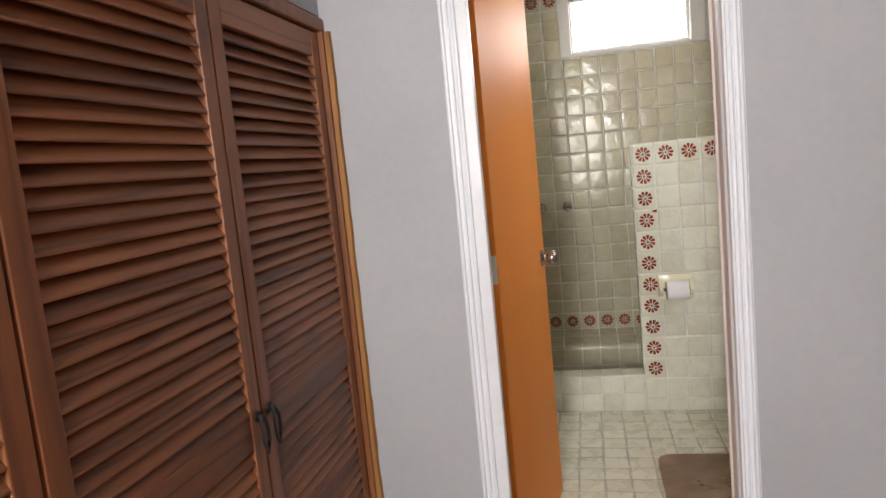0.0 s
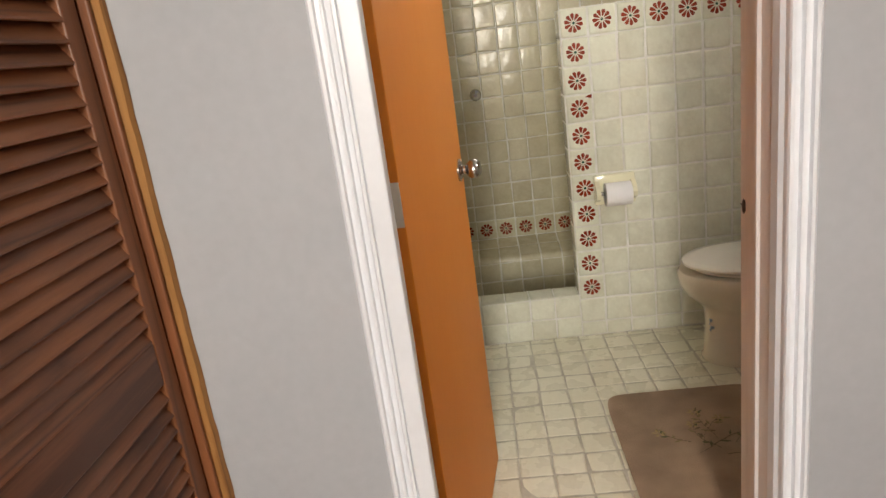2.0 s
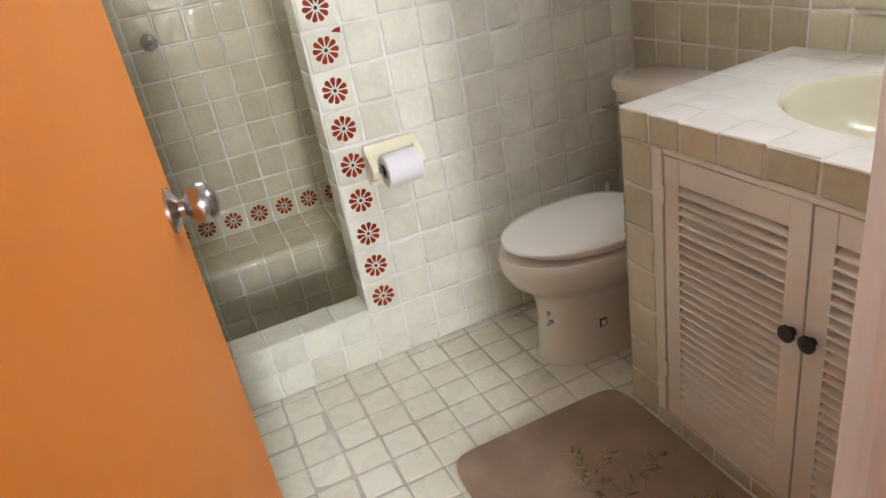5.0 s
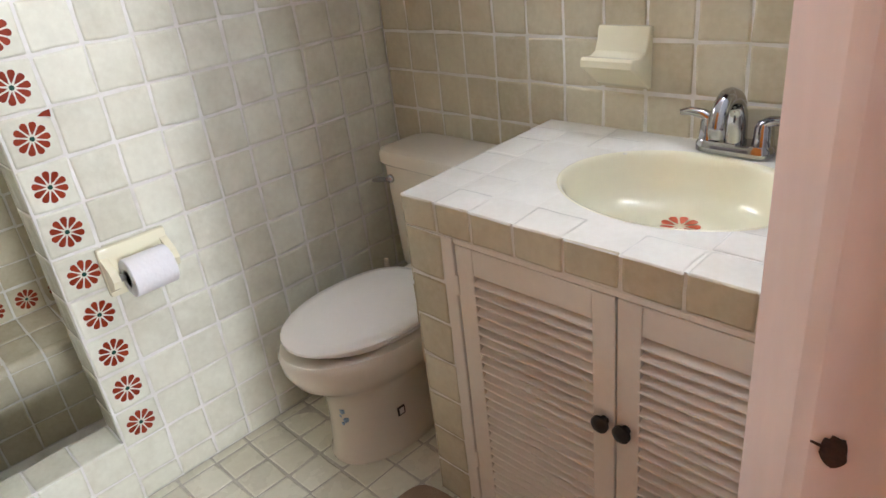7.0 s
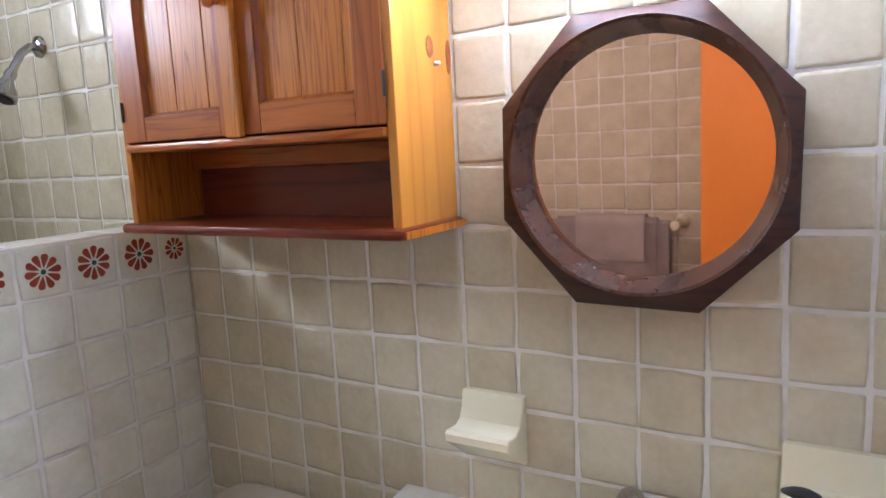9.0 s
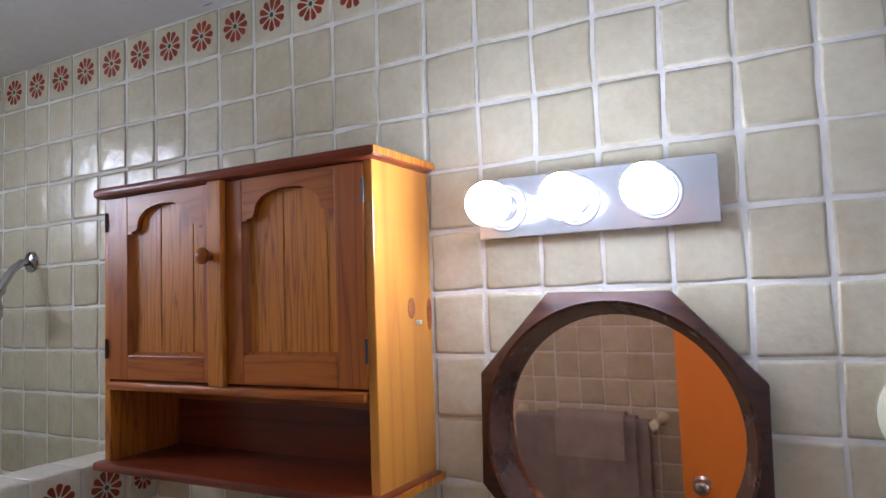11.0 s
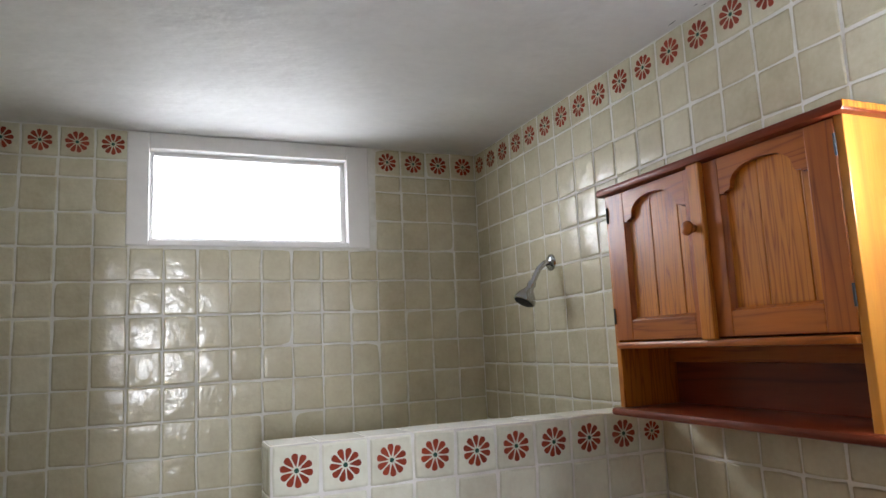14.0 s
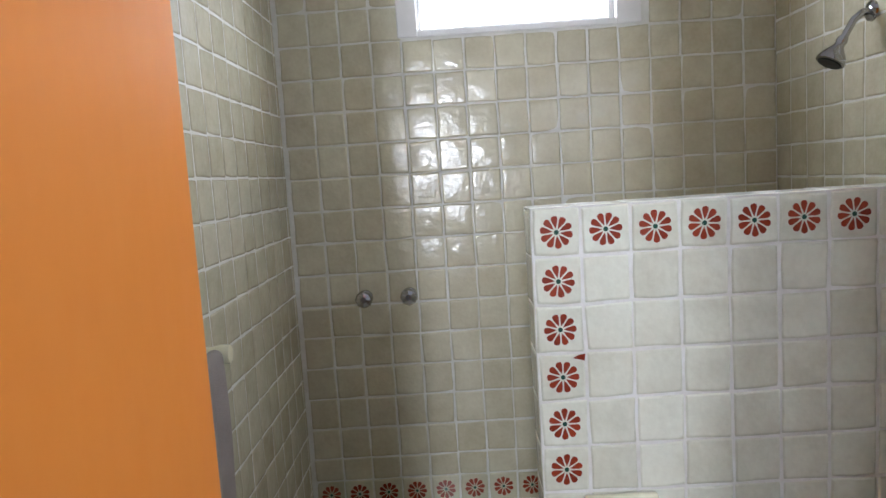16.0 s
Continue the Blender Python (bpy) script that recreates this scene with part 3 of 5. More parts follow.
def vanity_door(y0, y1, side):
    d = part("door", boxes((VX + 0.004, VX + 0.022, y0, y0 + 0.045, 0.05, 0.743), (VX + 0.004, VX + 0.022, y1 - 0.045, y1, 0.05, 0.743), (VX + 0.005, VX + 0.021, y0 + 0.045, y1 - 0.045, 0.05, 0.105), (VX + 0.005, VX + 0.021, y0 + 0.045, y1 - 0.045, 0.685, 0.743), bevel=0.002), M_VANITY, vanity)
    bm = prism(bmesh.new(), [(0.016, 0, 0.0085), (0.014, 0, 0.0105), (-0.0095, 0, -0.0050), (-0.0105, 0, -0.0070), (-0.0100, 0, -0.0095), (-0.0075, 0, -0.0095)], (0, y1 - y0 - 0.088, 0))
    mesh = bpy.data.meshes.new("slat")
    bm.to_mesh(mesh)
    bm.free()
    mesh.materials.append(M_VANITY)
    n = 25
    for i in range(n):
        s = new("slat", mesh)
        z = 0.105 + (i + 0.5) * 0.580 / n
        s.location = (VX + 0.013, y0 + 0.044, z)
        s.rotation_euler = (random.uniform(-0.004, 0.004), random.uniform(-0.03, 0.03) + (0.30 if i == 19 and side else 0), 0)
        adopt(s, d)
    # added dark sheet: its colour stands for the shade between the slats
    part("backing", boxes((VX + 0.034, VX + 0.040, y0 + 0.02, y1 - 0.02, 0.07, 0.73)), M_CLOSET, d, "dark sheet added behind the slats to shade their gaps")
    yk = y0 + 0.020 if side else y1 - 0.020
    part("knob", lathe(bmesh.new(), (VX + 0.004, yk, 0.48), (-1, 0, 0), [(0, 0), (0, 0.009), (0.006, 0.007), (0.010, 0.012), (0.014, 0.0175), (0.020, 0.0175), (0.025, 0.012), (0.027, 0.0)], 16), M_BLACK, d, "black iron knob", smooth=True)
    for hz in (0.16, 0.63):
        yh = y1 if side else y0
        part("hinge", boxes((VX - 0.001, VX + 0.004, yh - 0.004, yh + 0.004, hz, hz + 0.045), bevel=0.001), M_VANITY, d)
    return d


vanity_door(2.689, 3.055, True)
vanity_door(2.318, 2.685, False)

counter = thing("countertop", (1.3, 2.75, 0.76), "white tiled countertop with beige edge tiles and an oval sink", "countertop")
SX, SY, SA, SB = 1.314, 2.735, 0.164, 0.226
RISE = 0.034


def sloped(bm):
    """The countertop rises gently towards the wall."""
    for v in bm.verts:
        v.co.z += RISE * (v.co.x - VX)
    return bm


_bm = bmesh.new()
N = 48


def rect_ring(z, inset=0.0):
    out = []
    for k in range(N):
        t = 2 * math.pi * k / N
        c, s = math.cos(t), math.sin(t)
        r = min((XE - SX if c > 0 else SX - VX - 0.004) / abs(c) if abs(c) > 1e-6 else 9, (VY1 - 0.004 - SY if s > 0 else SY - VY0) / abs(s) if abs(s) > 1e-6 else 9)
        out.append(Vector((SX + c * r, SY + s * r, z)))
    # square up the corners
    for cx, cy in ((XE, VY1 - 0.004), (VX + 0.004, VY1 - 0.004), (VX + 0.004, VY0), (XE, VY0)):
        best = min(range(N), key=lambda q: (out[q].x - cx) ** 2 + (out[q].y - cy) ** 2)
        out[best] = Vector((cx, cy, z))
    return out


loft(_bm, [superellipse(SX, SY, SA + 0.004, SB + 0.004, 0.76, N), rect_ring(0.757), rect_ring(0.826), superellipse(SX, SY, SA + 0.004, SB + 0.004, 0.826, N)], False, False)
part("slab", sloped(_bm), M_TILE_WHITE, counter)
sink = thing("sink_basin", (SX, SY, 0.70), "pale yellow oval ceramic sink with red painted flowers", "sink")
prof = [(1.06, 0.8265), (1.045, 0.8275), (1.02, 0.8255), (0.995, 0.819), (0.97, 0.806), (0.94, 0.787), (0.88, 0.757), (0.78, 0.734), (0.60, 0.720), (0.35, 0.713), (0.12, 0.709), (0.09, 0.707)]
part("bowl", sloped(loft(bmesh.new(), [superellipse(SX, SY, SA * r, SB * (r if r < 1 else 1 + (r - 1) * 0.75), z, N) for r, z in prof], False, True)), M_YELLOW, sink, smooth=True)
part("drain", sloped(lathe(bmesh.new(), (SX, SY, 0.707), (0, 0, 1), [(0, 0.0), (0, 0.022), (0.003, 0.022), (0.003, 0.016), (0.001, 0.014), (0.001, 0.0)], 20)), M_CHROME, sink, "chrome drain", smooth=True)


def flower_bm(m, r=0.036, petals=10, split=True):
    """A painted rosette: tapered petals about a small centre, in the plane z = 0."""
    bm = bmesh.new()
    for k in range(petals):
        a = 2 * math.pi * k / petals + 0.15
        half = math.pi / petals * 0.80
        pts = [(0.21, 0.0), (0.50, -half * 0.92), (0.80, -half * 1.0), (0.94, -half * 0.75), (1.0, -half * 0.15), (0.97, half * 0.35), (0.93, half * 0.75), (0.80, half * 1.0), (0.50, half * 0.92)]
        bm.faces.new([bm.verts.new(m @ Vector((r * q * math.cos(a + t), r * q * math.sin(a + t), 0))) for q, t in pts])
    return bm


def dot_bm(m, r):
    bm = bmesh.new()
    bm.faces.new([bm.verts.new(m @ Vector((r * math.cos(k * math.pi / 5), r * math.sin(k * math.pi / 5), 0))) for k in range(10)])
    return bm


def bowl_z(x, y):
    r = math.hypot((x - SX) / SA, (y - SY) / SB)
    for (r1, z1), (r0, z0) in zip(prof[3:], prof[4:]):
        if r0 <= r <= r1:
            return z0 + (z1 - z0) * (r - r0) / (r1 - r0)
    return prof[-1][1]


for ang, rr in ((9, 0.354), (108, 0.545)):
    fx, fy = SX + SA * rr * math.cos(radians(ang)), SY + SB * rr * math.sin(radians(ang))
    bm = flower_bm(Matrix.Identity(4), 0.041, 9)
    for v in bm.verts:
        v.co.x, v.co.y = v.co.x * 0.8 + fx, v.co.y + fy
    bmesh.ops.triangulate(bm, faces=bm.faces)
    for v in bm.verts:
        v.co.z = bowl_z(v.co.x, v.co.y) + 0.0022
    part("painted_flower", sloped(bm), M_SALMON, sink, "salmon red painted flower")

faucet = thing("faucet", (1.49, 2.70, VZ), "chrome two-handle arched sink faucet on the countertop", "faucet")
FX, FY = 1.495, 2.705
part("base", loft(bmesh.new(), [superellipse(FX, FY, a, b, z, 32, 4) for a, b, z in ((0.028, 0.076, 0.830), (0.028, 0.076, 0.846), (0.024, 0.071, 0.853))]), M_CHROME, faucet, smooth=True)
arc = [(FX, FY, 0.85)] + [(FX - 0.044 + 0.044 * math.cos(t), FY, 0.905 + 0.046 * math.sin(t)) for t in [i * math.pi * 1.08 / 12 for i in range(13)]]
part("spout", tube(bmesh.new(), arc + [(FX - 0.0865, FY, 0.884)], [0.022, 0.020] + [0.0185] * 6 + [0.017] * 6 + [0.015, 0.0145], 16), M_CHROME, faucet, smooth=True)
for s in (-1, 1):
    part("handle_post", lathe(bmesh.new(), (FX, FY + s * 0.054, 0.853), (0, 0, 1), [(0, 0), (0, 0.021), (0.012, 0.019), (0.034, 0.018), (0.043, 0.013), (0.046, 0.0)], 20), M_CHROME, faucet, smooth=True)
    part("lever", tube(bmesh.new(), [(FX, FY + s * 0.048, 0.889), (FX - 0.004, FY + s * 0.068, 0.902), (FX - 0.008, FY + s * 0.093, 0.906), (FX - 0.010, FY + s * 0.112, 0.902)], [0.012, 0.0105, 0.009, 0.006], 12), M_CHROME, faucet, smooth=True)

faucet.location += Vector((0.014, 0.004, 0.016))

bottle = thing("soap_bottle", (1.462, 2.455, VZ), "black pump soap bottle with a white printed label", "bottle")
BX, BY = 1.462, 2.455
part("body", lathe(bmesh.new(), (BX, BY, 0.832), (0, 0, 1), [(0, 0), (0, 0.031), (0.005, 0.034), (0.124, 0.034), (0.140, 0.031), (0.152, 0.023), (0.158, 0.015), (0.161, 0)], 28), M_BOTTLE, bottle, smooth=True)
part("collar", lathe(bmesh.new(), (BX, BY, 0.990), (0, 0, 1), [(0, 0), (0, 0.018), (0.005, 0.018), (0.006, 0.016), (0.028, 0.015), (0.031, 0.009), (0.033, 0.005), (0.050, 0.005), (0.050, 0.0)], 20), M_BLACK, bottle, "ribbed black pump collar", smooth=True)
part("pump_head", loft(bmesh.new(), [superellipse(BX - 0.003, BY + 0.008, a, b, z, 20) for a, b, z in ((0.008, 0.013, 1.037), (0.010, 0.025, 1.041), (0.009, 0.024, 1.045), (0.005, 0.013, 1.050))]), M_BLACK, bottle, smooth=True)
_bm = bmesh.new()
A0, A1 = radians(70), radians(184)
loft(_bm, [[Vector((BX + 0.0344 * math.cos(A0 + (A1 - A0) * k / 16), BY + 0.0344 * math.sin(A0 + (A1 - A0) * k / 16), z)) for k in range(17)] for z in (0.852, 0.962)], False, False, False)
label_ob = part("label", _bm, M_LABEL, bottle, "white paper label with grey and orange print")


def on_bottle(text, size, z, material, name="lettering", mid=135):
    cu = bpy.data.curves.new(name, "FONT")
    cu.body, cu.size, cu.align_x = text, size, "CENTER"
    tmp = bpy.data.objects.new("tmp", cu)
    scene.collection.objects.link(tmp)
    dg = bpy.context.evaluated_depsgraph_get()
    mesh = bpy.data.meshes.new_from_object(tmp.evaluated_get(dg))
    bpy.data.objects.remove(tmp)
    for v in mesh.vertices:
        a = radians(mid) + v.co.x / 0.0346
        v.co = Vector((BX + 0.0347 * math.cos(a), BY + 0.0347 * math.sin(a), z + v.co.y))
    mesh.materials.clear()
    mesh.materials.append(material)
    ob = new(name, mesh)
    adopt(ob, bottle)


def bar_on_bottle(w, h, z, material, mid=135):
    bm = bmesh.new()
    a = w / 2 / 0.0346
    loft(bm, [[Vector((BX + 0.0346 * math.cos(radians(mid) - a + 2 * a * k / 6), BY + 0.0346 * math.sin(radians(mid) - a + 2 * a * k / 6), q)) for k in range(7)] for q in (z, z + h)], False, False, False)
    part("print_bar", bm, material, bottle)


bar_on_bottle(0.040, 0.009, 0.944, M_GREYINK)
bar_on_bottle(0.034, 0.002, 0.930, M_GREYINK)
bar_on_bottle(0.028, 0.002, 0.924, M_GREYINK)
on_bottle("SOAP", 0.012, 0.905, M_GREYINK)
bar_on_bottle(0.026, 0.011, 0.884, M_ORANGEINK)
bar_on_bottle(0.010, 0.010, 0.858, M_GREYINK, 160)

bottle.location += Vector((-0.035, 0.004, 0.0115))

# folded washcloth on the counter
cloth = thing("washcloth", (1.33, 2.42, VZ), "folded taupe washcloth lying on the countertop", "towel")
_bm = bmesh.new()
rings = []
for i in range(13):
    y = 2.505 - i * 0.014
    rings.append([Vector((1.365 + 0.085 * math.cos(t) + 0.004 * noise.noise(Vector((y * 40, t, 0))), y, 0.8485 + max(-0.0145, 0.016 * math.copysign(abs(math.sin(t)) ** 0.5, math.sin(t)) + 0.003 * noise.noise(Vector((y * 30, t * 2, 3)))))) for t in [k * 2 * math.pi / 24 for k in range(24)]])
part("fold", loft(_bm, rings), M_TOWEL, cloth, smooth=True)
cloth.location += Vector((-0.035, -0.016, 0.0098))

# ---- toilet ----
toilet = thing("toilet", (1.2, 3.50, 0.0), "cream two-piece toilet with closed lid beside the vanity", "toilet")
TY = 3.50


def egg(xf, xb, half, z, n=40):
    """Pointed-front oval: front at xf, back at xb."""
    out, cx = [], xf + (xb - xf) * 0.52
    for k in range(n):
        t = 2 * math.pi * k / n
        c, s = math.cos(t), math.sin(t)
        rx = (xb - cx) if c > 0 else (cx - xf)
        p = 2.6 if c > 0 else 2.05
        out.append(Vector((cx + math.copysign(abs(c) ** (2 / p), c) * rx, TY + math.copysign(abs(s) ** (2 / p), s) * half, z)))
    return out


part("bowl", loft(bmesh.new(), [egg(0.925, 1.29, 0.120, 0.0), egg(0.923, 1.29, 0.121, 0.010), egg(0.932, 1.28, 0.113, 0.024), egg(0.940, 1.27, 0.109, 0.14), egg(0.938, 1.27, 0.110, 0.195), egg(0.930, 1.29, 0.116, 0.224), egg(0.905, 1.33, 0.132, 0.250), egg(0.866, 1.38, 0.164, 0.283), egg(0.844, 1.40, 0.185, 0.325), egg(0.840, 1.40, 0.189, 0.364), egg(0.848, 1.40, 0.185, 0.376), egg(0.87, 1.39, 0.16, 0.378)]), M_CERAMIC, toilet, smooth=True)
part("seat", loft(bmesh.new(), [egg(0.898, 1.335, 0.160, 0.380), egg(0.892, 1.335, 0.165, 0.383), egg(0.892, 1.335, 0.165, 0.389), egg(0.900, 1.33, 0.159, 0.392)]), M_LID, toilet, smooth=True)
part("lid", loft(bmesh.new(), [egg(0.905, 1.33, 0.138, 0.3995), egg(0.866, 1.33, 0.170, 0.400), egg(0.859, 1.335, 0.176, 0.4025), egg(0.859, 1.335, 0.176, 0.410), egg(0.866, 1.33, 0.170, 0.4155), egg(0.90, 1.31, 0.145, 0.419), egg(1.00, 1.22, 0.06, 0.420)]), M_LID, toilet, smooth=True)
for bx, by in ((0.935, TY - 0.05), (0.935, TY + 0.05)):
    part("bumper", lathe(bmesh.new(), (bx, by, 0.391), (0, 0, 1), [(0, 0), (0, 0.007), (0.009, 0.007), (0.009, 0)], 10), M_LID, toilet)
for hy in (-0.07, 0.07):
    part("seat_hinge", boxes((1.325, 1.355, TY + hy - 0.015, TY + hy + 0.015, 0.377, 0.414), bevel=0.006), M_CERAMIC, toilet)
part("tank", loft(bmesh.new(), [superellipse(1.455, TY - 0.015, a, b, z, 40, 6) for a, b, z in ((0.080, 0.165, 0.375), (0.088, 0.175, 0.40), (0.095, 0.192, 0.70), (0.095, 0.193, 0.712))]), M_CERAMIC, toilet, smooth=True)
part("tank_lid", loft(bmesh.new(), [superellipse(1.453, TY - 0.015, a, b, z, 48, 6) for a, b, z in ((0.098, 0.196, 0.712), (0.103, 0.203, 0.717), (0.103, 0.203, 0.742), (0.098, 0.197, 0.753), (0.085, 0.182, 0.757))]), M_CERAMIC, toilet, smooth=True)
_bm = lathe(bmesh.new(), (1.362, 3.628, 0.672), (-1, 0, 0), [(0, 0), (0, 0.013), (0.008, 0.012), (0.012, 0.008), (0.016, 0.0)], 16)
tube(_bm, [(1.35, 3.63, 0.673), (1.345, 3.66, 0.668), (1.345, 3.69, 0.660)], [0.007, 0.008, 0.006], 10)
part("flush_lever", _bm, M_CHROME, toilet, "chrome flush lever", smooth=True)
part("seat_bolt", lathe(bmesh.new(), (1.305, 3.638, 0.377), (0, 0, 1), [(0, 0), (0, 0.010), (0.03, 0.010), (0.055, 0.006), (0.058, 0)], 12), M_CERAMIC, toilet, smooth=True)
part("sticker", boxes((1.075, 1.099, TY - 0.1125, TY - 0.1085, 0.112, 0.139), bevel=0.0002), M_BLACK, toilet, "small dark square sticker")
part("sticker_face", boxes((1.079, 1.095, TY - 0.1132, TY - 0.1126, 0.116, 0.135), bevel=0.0001), M_LABEL, toilet, "pale sticker centre")

for dy, dz, w in ((0.010, 0.170, 0.012), (0.020, 0.154, 0.009), (0.002, 0.144, 0.010), (0.014, 0.130, 0.008)):
    part("sticker", boxes((0.9440, 0.9560, TY - 0.046 + dy - w / 2, TY - 0.046 + dy + w / 2, dz, dz + w), bevel=0.0003), M_BLUEINK, toilet, "pale blue printed sticker")

# ---- toilet paper holder ----
holder = thing("paper_holder", (0.665, 3.80, 0.65), "pale yellow ceramic toilet paper holder on tiled wall", "paper holder")
part("back_plate", boxes((0.588, 0.756, 3.783, 3.804, 0.595, 0.722), bevel=0.007), M_YELLOW, holder, smooth=True)
for x0 in (0.590, 0.736):
    part("arm", loft(bmesh.new(), [[Vector((x0, y, z)) for y, z in q] for q in ([(3.786, 0.61), (3.745, 0.63), (3.735, 0.652), (3.745, 0.672), (3.786, 0.70)],)] + [[Vector((x0 + 0.018, y, z)) for y, z in [(3.786, 0.61), (3.745, 0.63), (3.735, 0.652), (3.745, 0.672), (3.786, 0.70)]]]), M_YELLOW, holder)
part("rod", lathe(bmesh.new(), (0.606, 3.748, 0.652), (1, 0, 0), [(0, 0), (0, 0.009), (0.132, 0.009), (0.132, 0)], 14), M_STEEL, holder, smooth=True)
roll = thing("toilet_roll", (0.665, 3.748, 0.652), "white toilet paper roll on the ceramic holder", "toilet paper")
part("paper", lathe(bmesh.new(), (0.622, 3.733, 0.650), (1, 0, 0), [(0.0, 0.021), (0.0, 0.046), (0.002, 0.048), (0.102, 0.048), (0.104, 0.046), (0.104, 0.021), (0.0, 0.021)], 32), M_PAPER, roll, smooth=True)
part("core", lathe(bmesh.new(), (0.6225, 3.733, 0.650), (1, 0, 0), [(0, 0.0205), (0.103, 0.0205), (0.103, 0.019), (0, 0.019)], 20), M_PINE, roll, "brown cardboard core", smooth=True)

# flaking paint along the ceiling's edge
_rc = random.Random(5)
for k in range(14):
    cy, cx, L, w = _rc.uniform(2.5, 3.6), 1.552 - abs(_rc.gauss(0, 0.035)), _rc.uniform(0.008, 0.035), _rc.uniform(0.0008, 0.0022)
    lean = _rc.uniform(-0.25, 0.25)
    part("paint_crack", prism(bmesh.new(), [(cx, cy, ZC - 0.001), (cx + w, cy + L * 0.4, ZC - 0.001), (cx + lean * L, cy + L, ZC - 0.001), (cx - w * 0.6, cy + L * 0.5, ZC - 0.001)], (0, 0, 0.0008)), M_GREYINK, ceil_ob)

# ---- soap dishes and hook on the tiled wall ----
def soap_dish(y0, y1, z0, z1, depth, label, category, shelf_top):
    d = thing("soap_dish", (XE, (y0 + y1) / 2, z0), label, category)
    outline = [(0, z1), (-0.012, z1), (-0.016, z1 - 0.006), (-0.020, shelf_top + 0.03), (-0.030, shelf_top + 0.008), (-0.05, shelf_top), (-depth + 0.006, shelf_top + 0.004), (-depth, shelf_top - 0.002), (-depth, shelf_top - 0.016), (-depth + 0.008, shelf_top - 0.022), (-0.028, z0 + 0.012), (-0.012, z0), (0, z0)]
    bm = prism(bmesh.new(), [(XE - 0.002 + a, y0, z) for a, z in outline], (0, y1 - y0, 0))
    bmesh.ops.bevel(bm, geom=[e for e in bm.edges if abs(e.verts[0].co.y - e.verts[1].co.y) < 1e-5], offset=0.004, segments=3, affect="EDGES", profile=0.5)
    part("dish", bm, M_YELLOW, d, smooth=True)
    return d


soap_dish(2.920, 3.048, 0.945, 1.078, 0.088, "pale yellow ceramic soap dish on the tiled wall", "soap dish", 1.019)
tb = soap_dish(2.335, 2.498, 0.925, 1.070, 0.080, "pale yellow ceramic toothbrush holder above the sink", "toothbrush holder", 1.005)
part("cup_ring", lathe(bmesh.new(), (XE - 0.055, 2.415, 1.004), (0, 0, 1), [(0, 0.030), (0.006, 0.030), (0.006, 0.024), (0, 0.024), (0, 0.030)], 24), M_YELLOW, tb, smooth=True)
hook = thing("robe_hook", (XE, 2.325, 1.54), "pale yellow ceramic robe hook on the tiled wall", "hook")
part("hook_lobe", loft(bmesh.new(), [[Vector((XE - 0.004 - x, 2.318 + a * math.cos(t), 1.545 + b * math.sin(t))) for t in [k * math.pi / 12 for k in range(24)]] for x, a, b in ((0, 0.030, 0.045), (0.010, 0.034, 0.050), (0.020, 0.033, 0.049), (0.026, 0.026, 0.042))]), M_YELLOW, hook, smooth=True)

# ---- mirror ----
MY, MZ = 2.698, 1.50
mirror = thing("wall_mirror", (1.52, MY, MZ), "round mirror in a dark wooden octagonal frame", "mirror")
OCT = [(1.018 * a, 1.018 * b) for a, b in ((0.094, 0.221), (-0.094, 0.218), (-0.217, 0.085), (-0.214, -0.098), (-0.088, -0.222), (0.098, -0.219), (0.219, -0.088), (0.215, 0.092))]


def octagon(x, n=64, scale=1.0):
    out = []
    for k in range(n):
        t = 2 * math.pi * k / n
        c, s = math.cos(t), math.sin(t)
        best = 9
        for (ay, az), (by, bz) in zip(OCT, OCT[1:] + OCT[:1]):
            den = c * (bz - az) - s * (by - ay)
            if abs(den) > 1e-9:
                r = (ay * (bz - az) - az * (by - ay)) / den
                u = (r * c - ay) * (by - ay) + (r * s - az) * (bz - az)
                if r > 0 and -1e-6 <= u <= (by - ay) ** 2 + (bz - az) ** 2 + 1e-6:
                    best = min(best, r)
        out.append(Vector((x, MY + best * c * scale, MZ + best * s * scale)))
    for ay, az in OCT:
        q = min(range(n), key=lambda i: (out[i].y - MY - ay * scale) ** 2 + (out[i].z - MZ - az * scale) ** 2)
        out[q] = Vector((x, MY + ay * scale, MZ + az * scale))
    return out


def ring(x, r, n=64):
    return [Vector((x, MY + r * math.cos(2 * math.pi * k / n), MZ + 0.003 + r * math.sin(2 * math.pi * k / n))) for k in range(n)]


part("frame", loft(bmesh.new(), [octagon(1.556, scale=0.97), octagon(1.492), octagon(1.488, scale=0.985), ring(1.482, 0.211), ring(1.479, 0.207)], False, False), M_MAHOG, mirror, smooth=True)
part("inner_ring", loft(bmesh.new(), [ring(1.479, 0.207), ring(1.481, 0.202), ring(1.517, 0.186), ring(1.521, 0.184), ring(1.556, 0.184)], False, False), M_MAHOG_IN, mirror, "red-brown turned inner ring", smooth=True)
_bm = bmesh.new()
_m = Matrix.Translation((1.524, MY, MZ)) @ Matrix.Rotation(radians(-1.05), 4, "Y") @ Matrix.Rotation(radians(-1.5), 4, "Z") @ Matrix.Translation((-1.524, -MY, -MZ))
loft(_bm, [ring(1.524, 0.190), ring(1.528, 0.190)])
part("glass", moved(_bm, _m), M_MIRROR, mirror, "round silvered mirror glass")

# ---- vanity lamp ----
lampbar = thing("vanity_lamp", (1.55, 2.73, 1.82), "polished metal vanity light bar with three lit globe bulbs", "wall lamp")
part("plate", boxes((1.530, 1.556, 2.530, 2.927, 1.822, 1.927), bevel=0.004), M_PLATE, lampbar, smooth=True)
